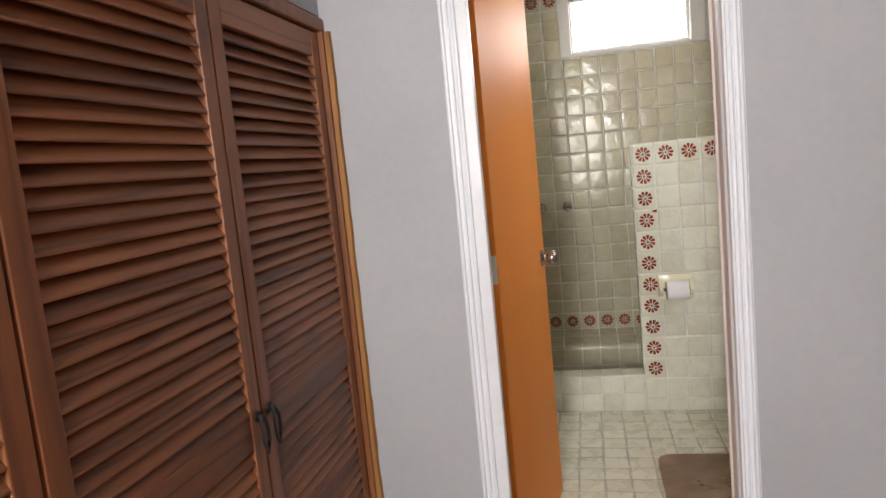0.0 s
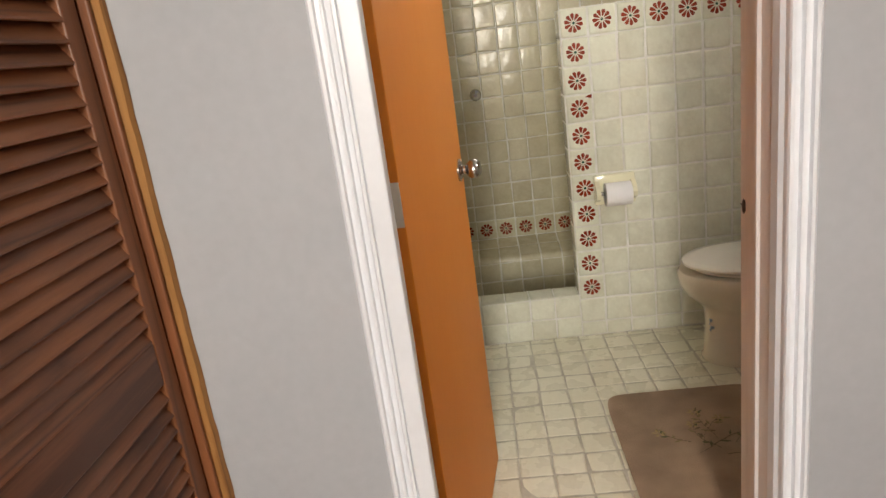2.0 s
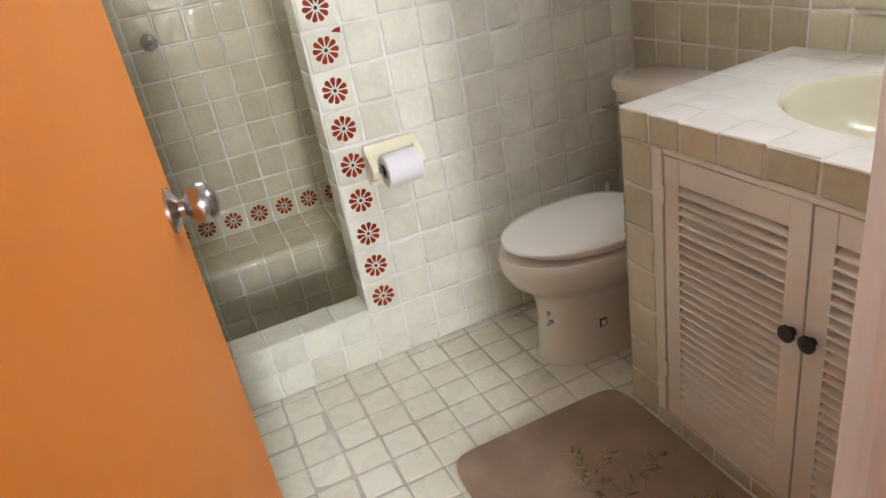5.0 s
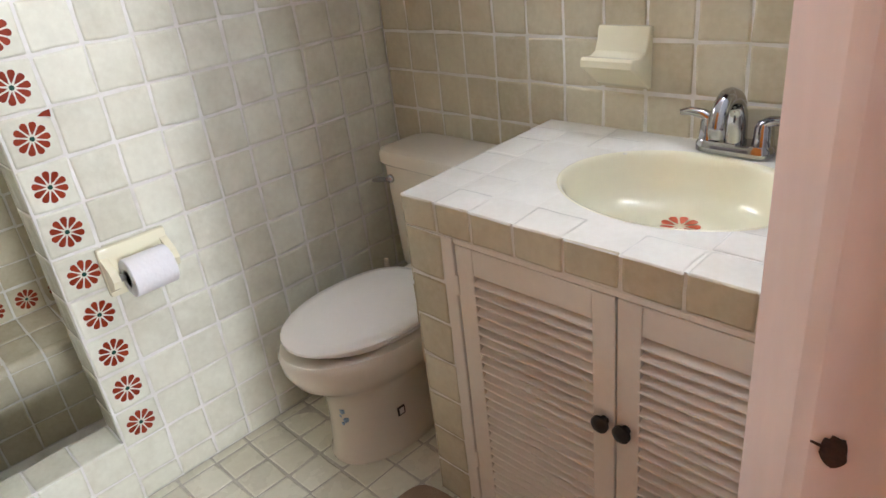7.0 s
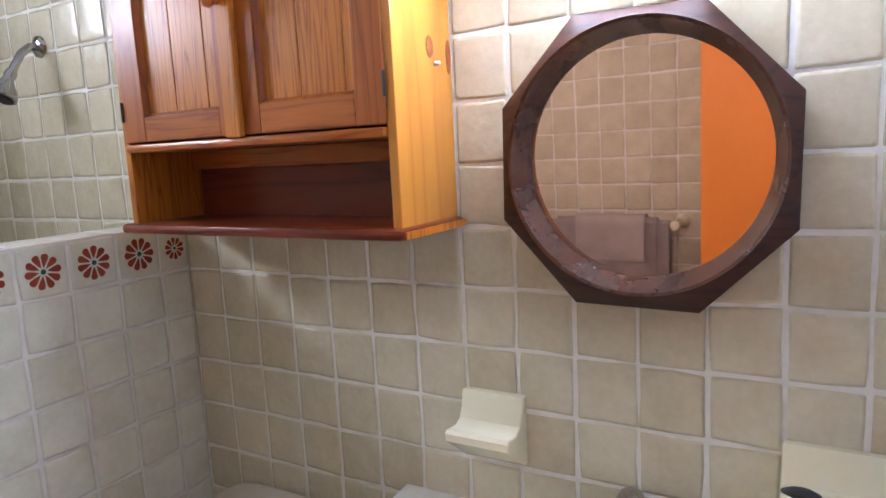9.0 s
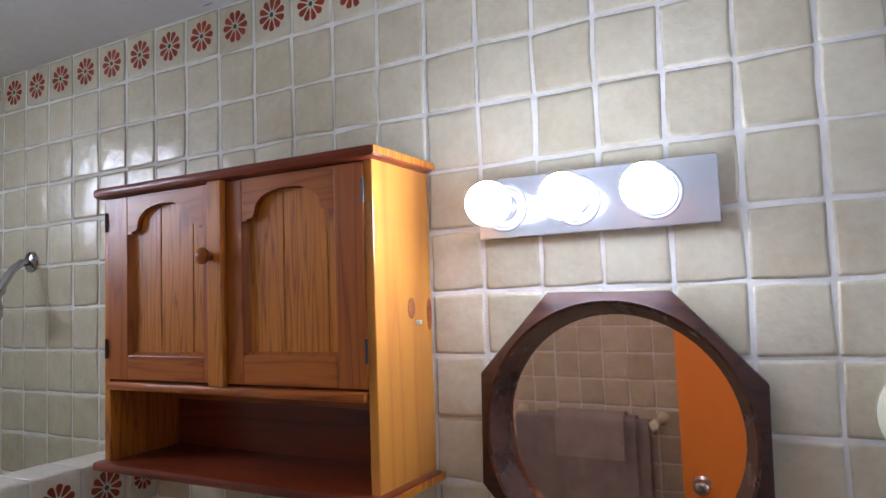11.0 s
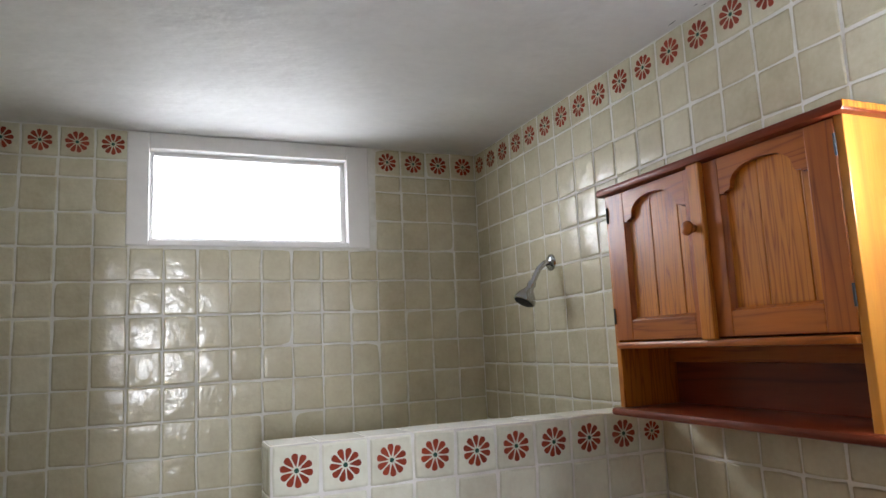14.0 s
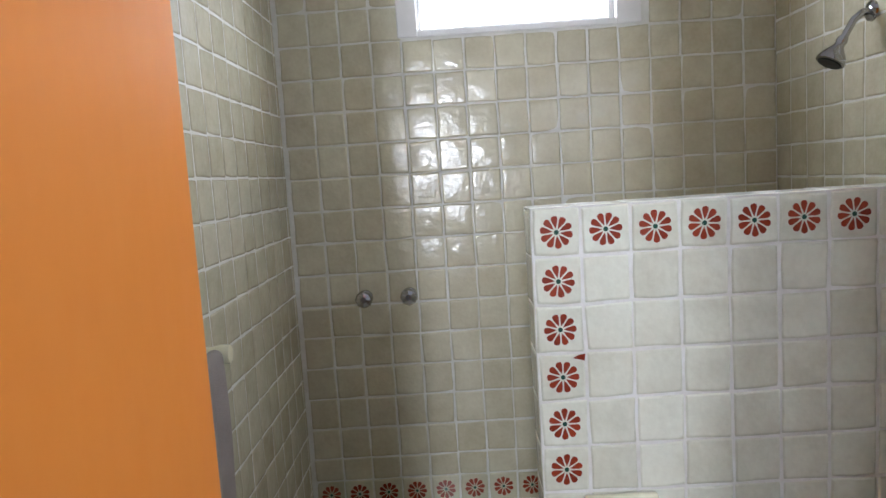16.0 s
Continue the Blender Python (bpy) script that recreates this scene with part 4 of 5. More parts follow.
for by in (2.878, 2.750, 2.622):
    part("socket_cup", lathe(bmesh.new(), (1.5305, by, 1.875), (-1, 0, 0), [(0, 0.043), (0.003, 0.042), (0.004, 0.039), (0.003, 0.036), (0.001, 0.034), (0.001, 0.020)], 32), M_PLATE, lampbar, smooth=True)
    part("socket", lathe(bmesh.new(), (1.531, by, 1.875), (-1, 0, 0), [(0, 0), (0, 0.024), (0.006, 0.024), (0.009, 0.019), (0.030, 0.019), (0.032, 0.0)], 24), M_PLATE, lampbar, smooth=True)
    b = part("bulb", lathe(bmesh.new(), (1.502, by, 1.875), (-1, 0, 0), [(0, 0.0), (0, 0.013), (0.006, 0.018), (0.013, 0.027), (0.024, 0.0345), (0.034, 0.0375), (0.042, 0.0378), (0.050, 0.0362), (0.050, 0.0)], 28), M_BULB_BACK, lampbar, "lit white bulb housing", smooth=True)
    part("bulb_dome", lathe(bmesh.new(), (1.502, by, 1.875), (-1, 0, 0), [(0.0503, 0.0), (0.0503, 0.0360), (0.057, 0.0338), (0.067, 0.026), (0.076, 0.016), (0.0795, 0.005), (0.080, 0.0)], 28), M_BULB, b, "glowing globe dome", smooth=True)

# ---- pine wall cabinet ----
cab = thing("wall_cabinet", (1.46, 3.39, 1.39), "honey pine wall cabinet with arched doors and open shelf", "cabinet")
C0, C1, CB, CT = 3.045, 3.735, 1.395, 1.975
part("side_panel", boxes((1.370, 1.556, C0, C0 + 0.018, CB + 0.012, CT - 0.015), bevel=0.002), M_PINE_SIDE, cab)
part("side_panel", boxes((1.370, 1.556, C1 - 0.018, C1, CB + 0.012, CT - 0.015), bevel=0.002), M_PINE, cab)
part("top_board", boxes((1.350, 1.556, C0 - 0.016, C1 + 0.016, CT - 0.018, CT + 0.004), bevel=0.009, ), M_PINE_DK, cab, "dark stained moulded top board", smooth=True)
part("bottom_shelf", boxes((1.350, 1.556, C0 - 0.016, C1 + 0.016, CB - 0.006, CB + 0.014), bevel=0.008), M_PINE_DK, cab, "dark stained rounded bottom shelf", smooth=True)
part("middle_shelf", boxes((1.358, 1.545, C0 + 0.018, C1 - 0.018, 1.556, 1.573), bevel=0.006), M_PINE_H, cab, smooth=True)
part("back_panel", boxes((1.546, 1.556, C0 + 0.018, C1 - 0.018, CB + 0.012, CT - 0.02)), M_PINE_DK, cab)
part("back_rail", boxes((1.525, 1.545, C0 + 0.018, C1 - 0.018, 1.515, 1.555), bevel=0.002), M_PINE_H, cab)
part("end_trim", boxes((1.348, 1.552, C0 - 0.019, C0 - 0.0165, CT - 0.013, CT), bevel=0.001), M_PINE, cab)
part("end_trim", boxes((1.352, 1.556, C0 - 0.019, C0 - 0.0165, CB - 0.003, CB + 0.010), bevel=0.001), M_PINE, cab)


def cab_door(y0, y1, py0, py1, pz0, spring, top, joints):
    """An arched frame-and-panel door; py: the panel's opening, spring and top: the arch."""
    z0, z1, x0, x1 = 1.577, 1.955, 1.366, 1.385
    d = part("door", boxes((x1, x1 + 0.004, y0 + 0.002, y1 - 0.002, z0 + 0.002, z1 - 0.002)), M_PINE_FR, cab, "arched pine panel door")
    for ya, yb in ((y0, py0), (py1, y1)):
        part("stile", boxes((x0, x1, ya, yb, z0, z1), bevel=0.002), M_PINE_FR, d)
    part("bottom_rail", boxes((x0 + 0.0005, x1, py0, py1, z0, pz0), bevel=0.002), M_PINE_H, d)
    pts = [(py0, z1), (py0, spring - 0.004), (py0 + 0.012, spring - 0.004), (py0 + 0.014, spring), (py0 + 0.026, spring + 0.002)]
    a, b = py0 + 0.030, py1 - 0.030
    for k in range(15):
        t = math.pi * k / 14
        pts.append(((a + b) / 2 - (b - a) / 2 * math.cos(t), spring + 0.008 + (top - spring - 0.008) * math.sin(t) ** 0.8))
    pts += [(py1 - 0.026, spring + 0.002), (py1 - 0.014, spring), (py1 - 0.012, spring - 0.004), (py1, spring - 0.004), (py1, z1)]
    bm = bmesh.new()
    n = len(pts)
    vf = [(bm.verts.new((x0 + 0.001, y, z)), bm.verts.new((x1, y, z))) for y, z in pts]
    tf = [(bm.verts.new((x0 + 0.001, y, z1)), bm.verts.new((x1, y, z1))) for y, z in pts]
    for i in range(n - 1):
        if abs(pts[i][0] - pts[i + 1][0]) > 1e-6:
            bm.faces.new((vf[i][0], vf[i + 1][0], tf[i + 1][0], tf[i][0]))
        bm.faces.new((vf[i][0], vf[i][1], vf[i + 1][1], vf[i + 1][0]))
    bmesh.ops.recalc_face_normals(bm, faces=bm.faces)
    part("top_rail", bm, M_PINE_H, d)
    for ya, yb in ((py0, py0 + 0.007), (py1 - 0.007, py1)):
        part("moulding", prism(bmesh.new(), [(x0 + 0.004, ya if ya == py0 else yb, pz0), (x0 + 0.0145, ya, pz0), (x0 + 0.0145, yb, pz0)], (0, 0, spring - pz0 - 0.004)), M_PINE_FR, d)
    part("moulding", prism(bmesh.new(), [(x0 + 0.004, py0, pz0), (x0 + 0.0145, py0, pz0), (x0 + 0.0145, py0, pz0 + 0.007)], (0, py1 - py0, 0)), M_PINE_FR, d)
    cuts = [py0] + [py0 + q * (py1 - py0) for q in joints] + [py1]
    for ya, yb in zip(cuts, cuts[1:]):
        part("plank", boxes((x0 + 0.0135, x1 - 0.001, ya + 0.0006, yb - 0.0006, pz0 - 0.002, z1 - 0.01), bevel=0.0018), M_PINE, d)
    return d


ld = cab_door(3.385, 3.723, 3.438, 3.657, 1.627, 1.880, 1.932, (0.18, 0.60))
rd = cab_door(3.062, 3.381, 3.122, 3.335, 1.630, 1.880, 1.930, (0.12, 0.58))
part("cover_strip", boxes((1.352, 1.366, 3.374, 3.412, 1.572, 1.958), bevel=0.003), M_PINE, ld, "paler cover strip along the door edge")
part("knob", lathe(bmesh.new(), (1.353, 3.402, 1.815), (-1, 0, 0), [(0, 0), (0, 0.009), (0.008, 0.007), (0.012, 0.012), (0.018, 0.016), (0.024, 0.0155), (0.030, 0.009), (0.031, 0)], 18), M_PINE_H, ld, "turned wooden knob", smooth=True)
for d, yh in ((ld, 3.7215), (rd, 3.0605)):
    for hz in (1.62, 1.885):
        part("hinge", lathe(bmesh.new(), (1.364, yh, hz), (0, 0, 1), [(0, 0), (0, 0.0026), (0.04, 0.0026), (0.04, 0)], 8), M_BLACK, d, smooth=True)
part("screw", lathe(bmesh.new(), (1.50, C0 + 0.001, 1.68), (0, -1, 0), [(0, 0), (0, 0.004), (0.010, 0.004), (0.012, 0)], 10), M_TRIM, cab, smooth=True)

for kx, kz, ka, kb in ((1.483, 1.706, 0.012, 0.019), (1.546, 1.694, 0.009, 0.030)):
    part("knot", prism(bmesh.new(), [(kx + ka * math.cos(k * math.pi / 8), C0 - 0.0006, kz + kb * math.sin(k * math.pi / 8)) for k in range(16)], (0, 0.0010, 0)), M_KNOT, cab, "dark knot in the pine")

# ---- shower ----
shower = thing("shower", (XE, 4.318, 1.86), "chrome shower head on a bent arm from the tiled wall", "shower head")
part("flange", lathe(bmesh.new(), (XE - 0.003, 4.318, 1.860), (-1, 0, 0), [(0, 0), (0, 0.030), (0.006, 0.028), (0.012, 0.016), (0.013, 0.0)], 24), M_CHROME, shower, smooth=True)
part("arm", tube(bmesh.new(), [(1.555, 4.318, 1.860), (1.530, 4.318, 1.858), (1.505, 4.318, 1.838), (1.485, 4.318, 1.805), (1.472, 4.318, 1.782)], 0.0105, 14), M_CHROME, shower, smooth=True)
part("head", lathe(bmesh.new(), (1.476, 4.318, 1.790), (-0.50, 0, -0.86), [(0, 0), (0, 0.014), (0.012, 0.016), (0.020, 0.013), (0.030, 0.016), (0.055, 0.034), (0.070, 0.040), (0.078, 0.040), (0.080, 0.036), (0.080, 0)], 28), M_CHROME, shower, smooth=True)
part("spray_face", lathe(bmesh.new(), (1.476 - 0.50 * 0.0808, 4.318, 1.790 - 0.86 * 0.0808), (-0.50, 0, -0.86), [(0, 0), (0, 0.034), (0.003, 0.031), (0.004, 0)], 24), M_BLACK, shower, "black rubber spray face")
for vx, lab in ((-0.034, "chrome shower valve handle on the tiled wall"), (0.138, "chrome shower valve handle with a faceted face")):
    v = thing("shower_valve", (vx, YN, 1.022), lab, "valve", "shower valves")
    part("escutcheon", lathe(bmesh.new(), (vx, YN - 0.003, 1.022), (0, -1, 0), [(0, 0), (0, 0.030), (0.006, 0.027), (0.010, 0.014), (0.028, 0.013), (0.028, 0)], 24), M_CHROME, v, smooth=True)
    part("handle", lathe(bmesh.new(), (vx, YN - 0.030, 1.022), (0, -1, 0), [(0, 0), (0, 0.020), (0.006, 0.032), (0.022, 0.034), (0.032, 0.028), (0.036, 0.012), (0.036, 0.0)], 8), M_CHROME, v)

# ---- towel bar ----
BAR = XW + 0.112
bar = thing("towel_bar", (XW, 3.45, 1.12), "cream ceramic towel bar brackets on the tiled wall", "towel bar")
for y in (3.09, 3.725):
    part("bracket", loft(bmesh.new(), [[Vector((XW + x, y + a * math.cos(t), 1.12 + b * math.sin(t))) for t in [k * math.pi / 10 for k in range(20)]] for x, a, b in ((0.002, 0.030, 0.030), (0.012, 0.028, 0.028), (0.03, 0.017, 0.018), (0.100, 0.016, 0.018), (0.120, 0.020, 0.022), (0.138, 0.018, 0.020), (0.142, 0.010, 0.012))]), M_YELLOW, bar, smooth=True)
part("rod", lathe(bmesh.new(), (BAR, 3.09, 1.12), (0, 1, 0), [(0, 0), (0, 0.009), (0.635, 0.009), (0.635, 0)], 14), M_YELLOW, bar, smooth=True)


def towel(y0, y1, drop, off, label, material, at_x=BAR):
    t = thing("towel", (at_x, (y0 + y1) / 2, 1.12 - drop), label, "towel", "hanging towels")
    th = 0.006 + off
    path = []
    for i in range(13):
        path.append((at_x + 0.012 + th, 1.12 - drop + drop * i / 12))
    for k in range(1, 8):
        a = math.pi * k / 8
        path.append((at_x + (0.012 + th) * math.cos(a), 1.12 + (0.011 + th) * math.sin(a)))
    for i in range(12, -1, -1):
        path.append((at_x - 0.012 - th, 1.12 - drop * 0.9 + drop * 0.9 * i / 12))
    inner = [(at_x + (x - at_x) * (1 - 0.006 / (0.012 + th)), z - (0.006 if z > 1.12 else 0)) for x, z in path]
    rings, steps = [], 24
    for j in range(steps + 1):
        y = y0 + (y1 - y0) * j / steps
        wob = lambda z: (0.010 * noise.noise(Vector((y * 9, z * 2, off * 40))) + 0.007 * noise.noise(Vector((y * 26, z * 1.5, off * 70)))) * min(1, max(0, (1.12 - z) * 6))
        rings.append([Vector((x + wob(z), y, z)) for x, z in path] + [Vector((x + wob(z), y, z)) for x, z in reversed(inner)])
    part("cloth", loft(bmesh.new(), rings), material, t, smooth=True)


    part("hem", boxes((at_x + 0.0125 + th, at_x + 0.0155 + th, y0 + 0.004, y1 - 0.004, 1.12 - drop + 0.022, 1.12 - drop + 0.026), bevel=0.001), material, t)


towel(3.115, 3.700, 0.56, 0.0, "large taupe terry towel folded over the bar", M_TOWEL)
towel(3.165, 3.60, 0.42, 0.012, "folded taupe bath towel laid over the larger one", M_TOWEL)
towel(3.210, 3.505, 0.15, 0.026, "small pale taupe hand towel laid over the larger ones", M_TOWEL_2)

# ---- bath mat ----
rug = thing("bath_mat", (0.75, 2.8, 0.0), "taupe bath mat with rounded corners and floral embroidery", "bath mat")
part("mat_body", loft(bmesh.new(), [[Vector((p.x, p.y, z)) for p in superellipse(0.755, 2.80, a, b, 0, 96, 12)] for a, b, z in ((0.262, 0.448, 0.006), (0.265, 0.452, 0.010), (0.265, 0.452, 0.016), (0.258, 0.445, 0.020))]), M_MAT, rug, smooth=True)
RM = random.Random(23)


def stitched(cx, cy, a, L, w, material):
    """One raised stitch: a pointed leaf or a short thread."""
    d, q = Vector((math.cos(a), math.sin(a), 0)), Vector((-math.sin(a), math.cos(a), 0))
    o = Vector((cx, cy, 0.0196))
    bm = loft(bmesh.new(), [[o - d * L / 2, o - d * L * 0.05 - q * w, o + d * L / 2, o - d * L * 0.05 + q * w], [o - d * L / 3 + Z * 0.003, o - q * w * 0.5 + Z * 0.003, o + d * L / 3 + Z * 0.003, o + q * w * 0.5 + Z * 0.003]])
    part("stitch", bm, material, rug)


for sx, sy, head, reach in ((0.72, 2.86, 0.5, 0.20), (0.74, 2.90, 1.25, 0.17), (0.78, 2.88, 2.2, 0.15), (0.80, 2.84, 0.1, 0.16), (0.84, 2.90, 0.9, 0.15), (0.79, 2.93, 1.7, 0.16), (0.70, 2.92, 2.7, 0.10)):
    x, y, a = sx, sy, head
    for k in range(9):
        step = reach / 9
        stitched(x, y, a, step * 1.15, 0.0014, M_STITCH)
        x, y, a = x + step * math.cos(a), y + step * math.sin(a), a + RM.uniform(-0.22, 0.12)
        if k % 2 or k > 5:
            side = 1 if k % 4 == 1 else -1
            L = RM.uniform(0.022, 0.040)
            b = a + side * RM.uniform(0.6, 1.0)
            stitched(x + L * 0.5 * math.cos(b), y + L * 0.5 * math.sin(b), b, L, RM.uniform(0.004, 0.007), RM.choice((M_EMBR, M_EMBR, M_STITCH, M_LEAFY)))
    for k in range(6):
        b = k * math.pi / 3 + RM.uniform(-0.2, 0.2)
        stitched(x + 0.014 * math.cos(b), y + 0.014 * math.sin(b), b, 0.020, 0.005, M_PETAL)

_bm = bmesh.new()
prism(_bm, [(0.578, 3.8065, 1.043), (0.604, 3.8065, 1.036), (0.606, 3.8065, 1.052), (0.592, 3.8065, 1.050)], (0, -0.0015, 0))
part("tile_chip", _bm, M_RED, part_w, "reddish broken glaze patch")

# ---- tiles, piece by piece ----
def tile_mesh(name, seed, material, thick=0.0018):
    rnd = random.Random(seed)
    bm = bmesh.new()
    j = [(rnd.uniform(-0.022, 0.022), rnd.uniform(-0.022, 0.022)) for _ in range(4)]
    mid = [rnd.uniform(-0.012, 0.016) for _ in range(4)]

    def ring12(inset, z, cut):
        out, h = [], 0.5 - inset
        for q, (sx, sy) in enumerate(((1, 1), (-1, 1), (-1, -1), (1, -1))):
            cx, cy = sx * h + j[q][0], sy * h + j[q][1]
            one, two = (cx, cy - sy * cut), (cx - sx * cut, cy)
            out += [one, two] if sx * sy > 0 else [two, one]
            m = h + mid[q]
            out.append(((0.0, m), (-m, 0.0), (0.0, -m), (m, 0.0))[q])
        return [bm.verts.new((x, y, z)) for x, y in out]

    r0, r1, r2 = ring12(0.0, -0.001, 0.018), ring12(0.013, thick * 0.78, 0.028), ring12(0.060, thick, 0.045)
    for p, q in ((r0, r1), (r1, r2)):
        for i in range(12):
            bm.faces.new((p[i], p[(i + 1) % 12], q[(i + 1) % 12], q[i]))
    top = bm.verts.new((0, 0, thick * (1.0 + rnd.uniform(0.0, 0.16))))
    for i in range(12):
        bm.faces.new((r2[i], r2[(i + 1) % 12], top))
    for f in bm.faces:
        f.smooth = True
    mesh = bpy.data.meshes.new(name)
    bm.to_mesh(mesh)
    bm.free()
    mesh.materials.append(material)
    return mesh


VARIANTS = {m.name: [tile_mesh("tile", s, m) for s in range(12)] for m in (M_TILE, M_TILE_LIT, M_TILE_FLOOR, M_TILE_WHITE)}
_fb = flower_bm(Matrix.Identity(4), 0.362)
FLOWER = bpy.data.meshes.new("painted_flower")
_fb.to_mesh(FLOWER)
_fb.free()
FLOWER.materials.append(M_RED)
_fb = dot_bm(Matrix.Identity(4), 0.055)
DOT = bpy.data.meshes.new("flower_centre")
_fb.to_mesh(DOT)
_fb.free()
DOT.materials.append(M_GREEN)
RT = random.Random(11)


def tile_at(parent, basis, w, h, material, gap=0.006, flower=False, tilt=0.011, lift=0.0):
    """One tile; basis: its middle, across, up and out axes as a matrix."""
    ob = new("tile", RT.choice(VARIANTS[material.name]))
    m = basis @ Matrix.Translation((RT.uniform(-0.001, 0.001), RT.uniform(-0.001, 0.001), lift + RT.uniform(-0.0006, 0.0006))) @ Euler((RT.uniform(-tilt, tilt), RT.uniform(-tilt, tilt), RT.uniform(-0.014, 0.014))).to_matrix().to_4x4()
    ob.matrix_world = m @ Matrix.Diagonal((w - gap, h - gap, 1, 1))
    adopt_tile(ob, parent)
    if flower:
        s = min(w, h) - gap
        for mesh, up in ((FLOWER, 0.0025), (DOT, 0.0030)):
            f = new(mesh.name, mesh)
            f.matrix_world = m @ Matrix.Translation((0, 0, up)) @ Matrix.Rotation(RT.uniform(-0.3, 0.3), 4, "Z") @ Matrix.Diagonal((s, s, 1, 1))
            adopt_tile(f, parent)
    return ob


def adopt_tile(ob, parent):
    keep = ob.matrix_world.copy()
    ob.parent = parent
    ob.matrix_parent_inverse = Matrix.Translation(parent.location).inverted()
    ob.matrix_basis = keep


def basis(o, u, v):
    u, v = Vector(u), Vector(v)
    n = u.cross(v)
    m = Matrix((u, v, n)).transposed().to_4x4()
    m.translation = o
    return m


def field(parent, u, v, place, us, vs, material, flowers=(), skip=None, near=None, tilt=0.012, gap=0.0063):
    """Tiles between the lines us and vs. place(a, b) gives the point; near(a, b) ranks those kept as single objects."""
    cells = []
    for i in range(len(us) - 1):
        for k in range(len(vs) - 1):
            a0, a1, b0, b1 = us[i], us[i + 1], vs[k], vs[k + 1]
            if min(abs(a1 - a0), abs(b1 - b0)) < 0.018 or (skip and skip((a0 + a1) / 2, (b0 + b1) / 2)):
                continue
            cells.append((a0, a1, b0, b1, (i, k) in flowers))
    cells.sort(key=lambda c: near((c[0] + c[1]) / 2, (c[2] + c[3]) / 2) if near else 0)
    rest = []
    for q, (a0, a1, b0, b1, fl) in enumerate(cells):
        m = basis(place((a0 + a1) / 2, (b0 + b1) / 2), u, v)
        if q < 300 or fl:
            tile_at(parent, m, abs(a1 - a0), abs(b1 - b0), material, gap, fl, tilt)
        else:
            rest.append((m, abs(a1 - a0), abs(b1 - b0)))
    if rest:
        verts, faces = [], []
        for m, w, h in rest:
            src = RT.choice(VARIANTS[material.name])
            mm = m @ Euler((RT.uniform(-tilt, tilt), RT.uniform(-tilt, tilt), 0)).to_matrix().to_4x4() @ Matrix.Diagonal((w - gap, h - gap, 1, 1))
            base = len(verts)
            verts += [mm @ vv.co for vv in src.vertices]
            faces += [[base + i for i in p.vertices] for p in src.polygons]
        mesh = bpy.data.meshes.new("tiles")
        mesh.from_pydata(verts, [], faces)
        mesh.shade_smooth()
        mesh.materials.append(material)
        ob = new("tiles", mesh)
        tagged(ob, kind="stuff")
        adopt_tile(ob, parent)


def lines(start, step, lo, hi):
    """Lines at start + k * step within lo to hi, with the ends."""
    k0 = math.ceil((lo - start) / step - 1e-6)
    out = [lo]
    while start + k0 * step < hi - 0.012:
        if start + k0 * step > lo + 0.012:
            out.append(start + k0 * step)
        k0 += 1
    return out + [hi]


# east wall
ys, zs = lines(2.498, 0.1093, YS, YN), lines(ZC, 0.114, -0.2, ZC)
field(wall_e, (0, -1, 0), (0, 0, 1), lambda a, b: (XE, a, b), ys, zs, M_TILE, {(i, len(zs) - 2) for i in range(len(ys) - 1)}, lambda a, b: (a < 3.09 and b < 0.8) or 3.81 < a < 3.93 and b < 1.385, lambda a, b: abs(b - 1.4) + abs(a - 3.1) * 0.6)
# west wall
ys, zs = lines(2.56, 0.110, YS, YN), lines(ZC, 0.114, -0.2, ZC)
field(wall_w, (0, 1, 0), (0, 0, 1), lambda a, b: (XW, a, b), ys, zs, M_TILE, {(i, len(zs) - 2) for i in range(len(ys) - 1)}, lambda a, b: 3.81 < a < 3.925 and b < 0.195, lambda a, b: abs(b - 1.4) + abs(a - 3.9) * 0.6)
# north wall
xs, zs = lines(-0.174, 0.1153, XW, XE), [0.17, 0.285] + lines(1.982, 0.1235, 0.285, 2.30)[1:] + [ZC]
field(wall_n, (1, 0, 0), (0, 0, 1), lambda a, b: (a, YN, b), xs, zs, M_TILE, {(i, len(zs) - 2) for i in range(len(xs) - 1)} | {(i, 0) for i in range(len(xs) - 1)}, lambda a, b: WX0 < a < WX1 and b > 1.985, lambda a, b: -b, tilt=0.017)
# partition: front, end, top, back
xs, zs = [0.499] + lines(0.499 + 0.109, 0.109, 0.499, XE)[1:], lines(1.385, 0.110, 0.0, 1.385)
field(part_w, (1, 0, 0), (0, 0, 1), lambda a, b: (a, 3.81, b), xs, zs, M_TILE_LIT, {(i, len(zs) - 2) for i in range(len(xs) - 1)} | {(0, k) for k in range(len(zs) - 2, len(zs) - 13, -1) if k >= 0}, gap=0.006)
field(part_w, (0, -1, 0), (0, 0, 1), lambda a, b: (0.498, a, b), [3.812, 3.928], lines(1.385, 0.110, 0.195, 1.385), M_TILE_LIT)
field(part_w, (1, 0, 0), (0, 1, 0), lambda a, b: (a, b, 1.385), xs, [3.812, 3.928], M_TILE_WHITE, gap=0.002)
field(part_w, (-1, 0, 0), (0, 0, 1), lambda a, b: (a, 3.93, b), xs, lines(1.385, 0.110, -0.2, 1.385), M_TILE)
# curb and tub
xs = lines(0.498, 0.109, XW, 0.498)
field(curb, (1, 0, 0), (0, 0, 1), lambda a, b: (a, 3.81, b), xs, [0.0, 0.095, 0.194], M_TILE_LIT, gap=0.0045)
field(curb, (1, 0, 0), (0, 1, 0), lambda a, b: (a, b, 0.195), xs, [3.806, 3.926], M_TILE_LIT, gap=0.0045)
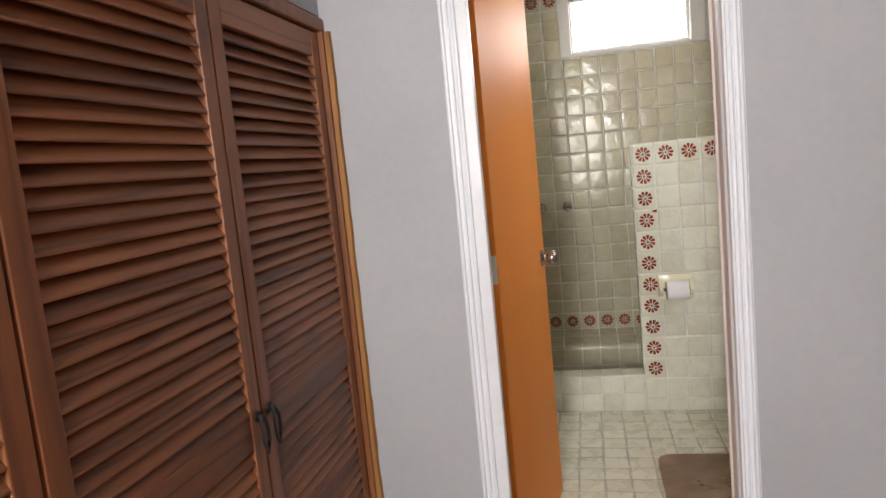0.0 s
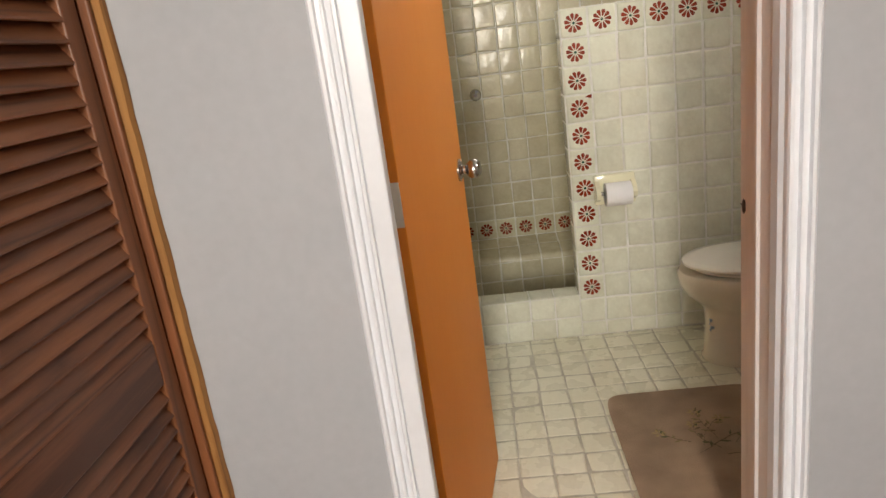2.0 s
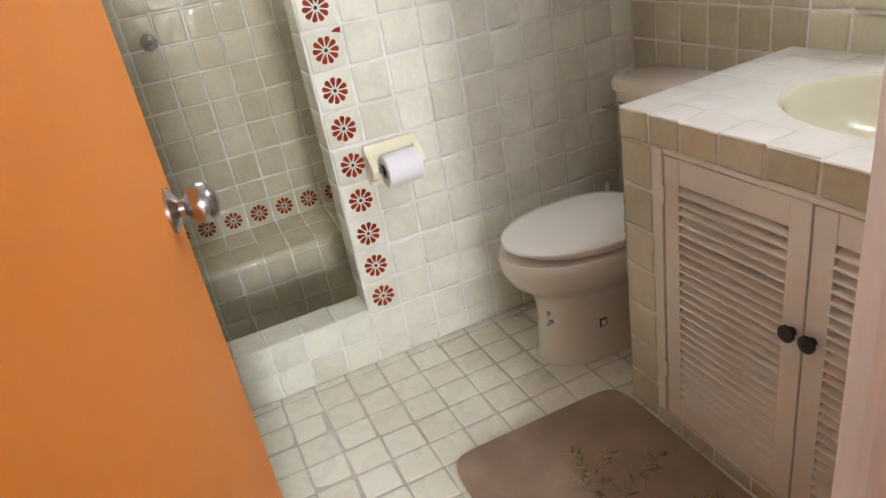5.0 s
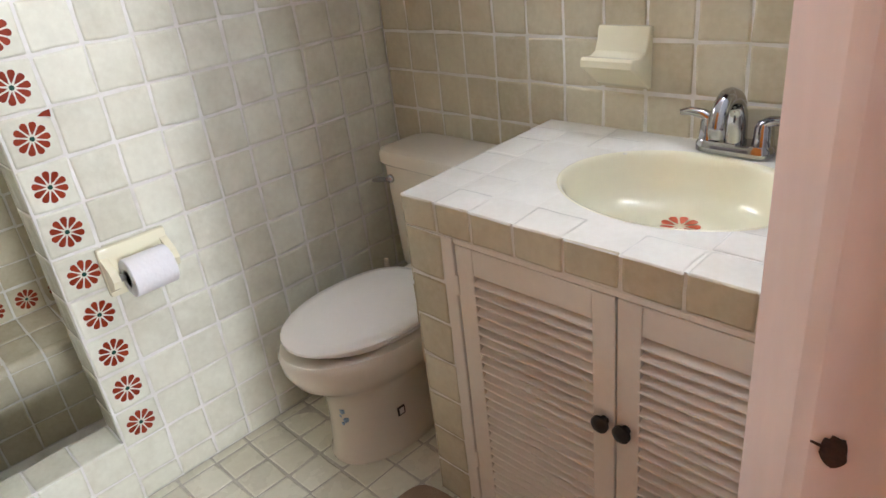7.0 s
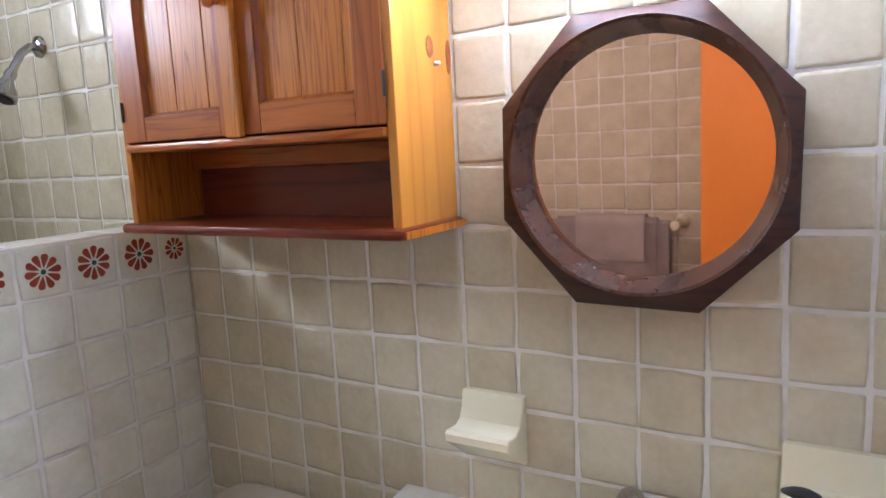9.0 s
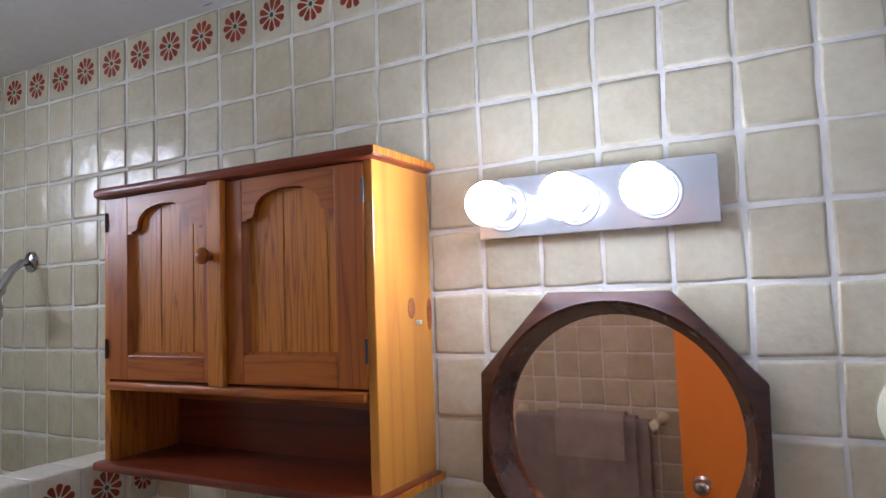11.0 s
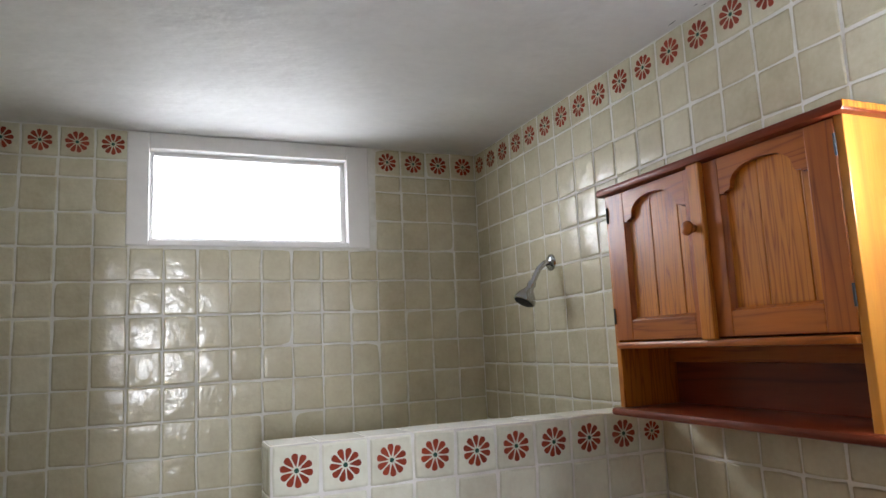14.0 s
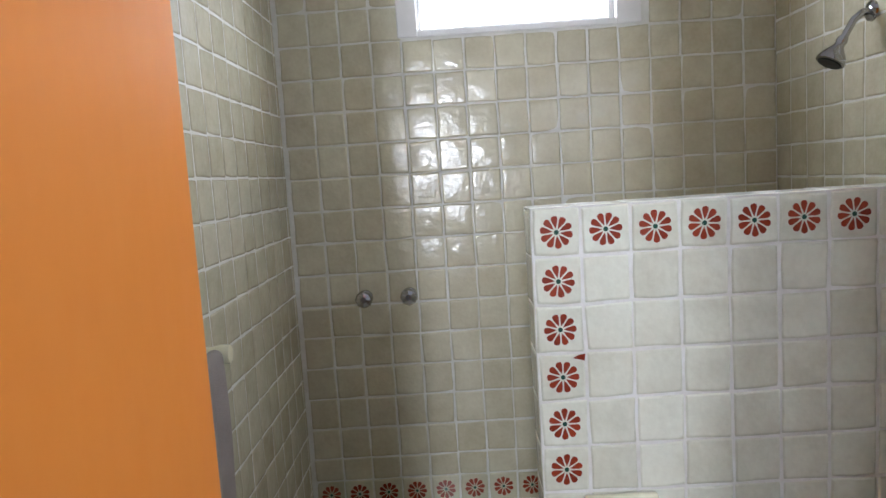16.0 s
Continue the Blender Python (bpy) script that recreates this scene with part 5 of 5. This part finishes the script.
field(curb, (-1, 0, 0), (0, 0, 1), lambda a, b: (a, 3.925, b), xs, [-0.22, -0.09, 0.05, 0.194], M_TILE)
xs = lines(-0.174, 0.1153, XW, XE)
field(ledge, (1, 0, 0), (0, 1, 0.14), lambda a, b: (a, b, 0.13 + (b - 4.62) * 0.143), xs, [4.648, 4.77, 4.898], M_TILE)
field(ledge, (1, 0, 0), (0, 0, 1), lambda a, b: (a, 4.62, b), xs, [-0.22, -0.11, 0.0, 0.108], M_TILE)
for x0, x1 in zip(xs, xs[1:]):
    if x1 - x0 > 0.018:
        arc = [(4.648 - 0.030 * math.cos(t), 0.108 + 0.030 * math.sin(t)) for t in [k * math.pi / 14 for k in range(8)]]
        pc = part("nosing", prism(bmesh.new(), [(x0 + 0.004, y, z) for y, z in arc + [(4.648, 0.108)]], (x1 - x0 - 0.008, 0, 0)), M_TILE, None, smooth=True)
        adopt_tile(pc, ledge)
# floor
field(floor_ob, (1, 0, 0), (0, 1, 0), lambda a, b: (a, b, -0.001), lines(0.155, 0.1075, XW, XE), lines(2.52, 0.1045, 2.29, 3.808), M_TILE_FLOOR, tilt=0.007, gap=0.0036)
# vanity: edge tiles, pilaster, top
field(counter, (0, -1, 0), (0, 0, 1), lambda a, b: (VX + 0.004, a, b), [VY0, 2.352, 2.462, 2.572, 2.680, 2.790, 2.900, 3.005, 3.100, 3.20], [0.757, 0.829], M_TILE)
field(vanity, (0, -1, 0), (0, 0, 1), lambda a, b: (VX + 0.004, a, b), [3.090, 3.199], lines(0.755, 0.108, 0.0, 0.755), M_TILE)
field(vanity, (1, 0, 0), (0, 0, 1), lambda a, b: (a, VY1 - 0.004, b), lines(VX, 0.107, VX, XE), lines(0.829, 0.108, 0.0, 0.829), M_TILE)
field(vanity, (0, -1, 0), (0, 0, 1), lambda a, b: (VX + 0.004, a, b), lines(2.35, 0.109, VY0, 3.09), [0.0, 0.045], M_TILE)


def off_sink(a, b):
    return ((a - SX) / (SA + 0.01)) ** 2 + ((b - SY) / (SB + 0.01)) ** 2 < 1.55


field(counter, (1, 0, RISE), (0, 1, 0), lambda a, b: (a, b, 0.8243 + RISE * (a - VX)), [VX, 1.118, 1.20, 1.31, 1.42, 1.50, XE], [VY0, 2.352, 2.462, 2.572, 2.680, 2.790, 2.900, 3.005, 3.100, 3.20], M_TILE_WHITE, skip=off_sink, gap=0.0012, tilt=0.0015)
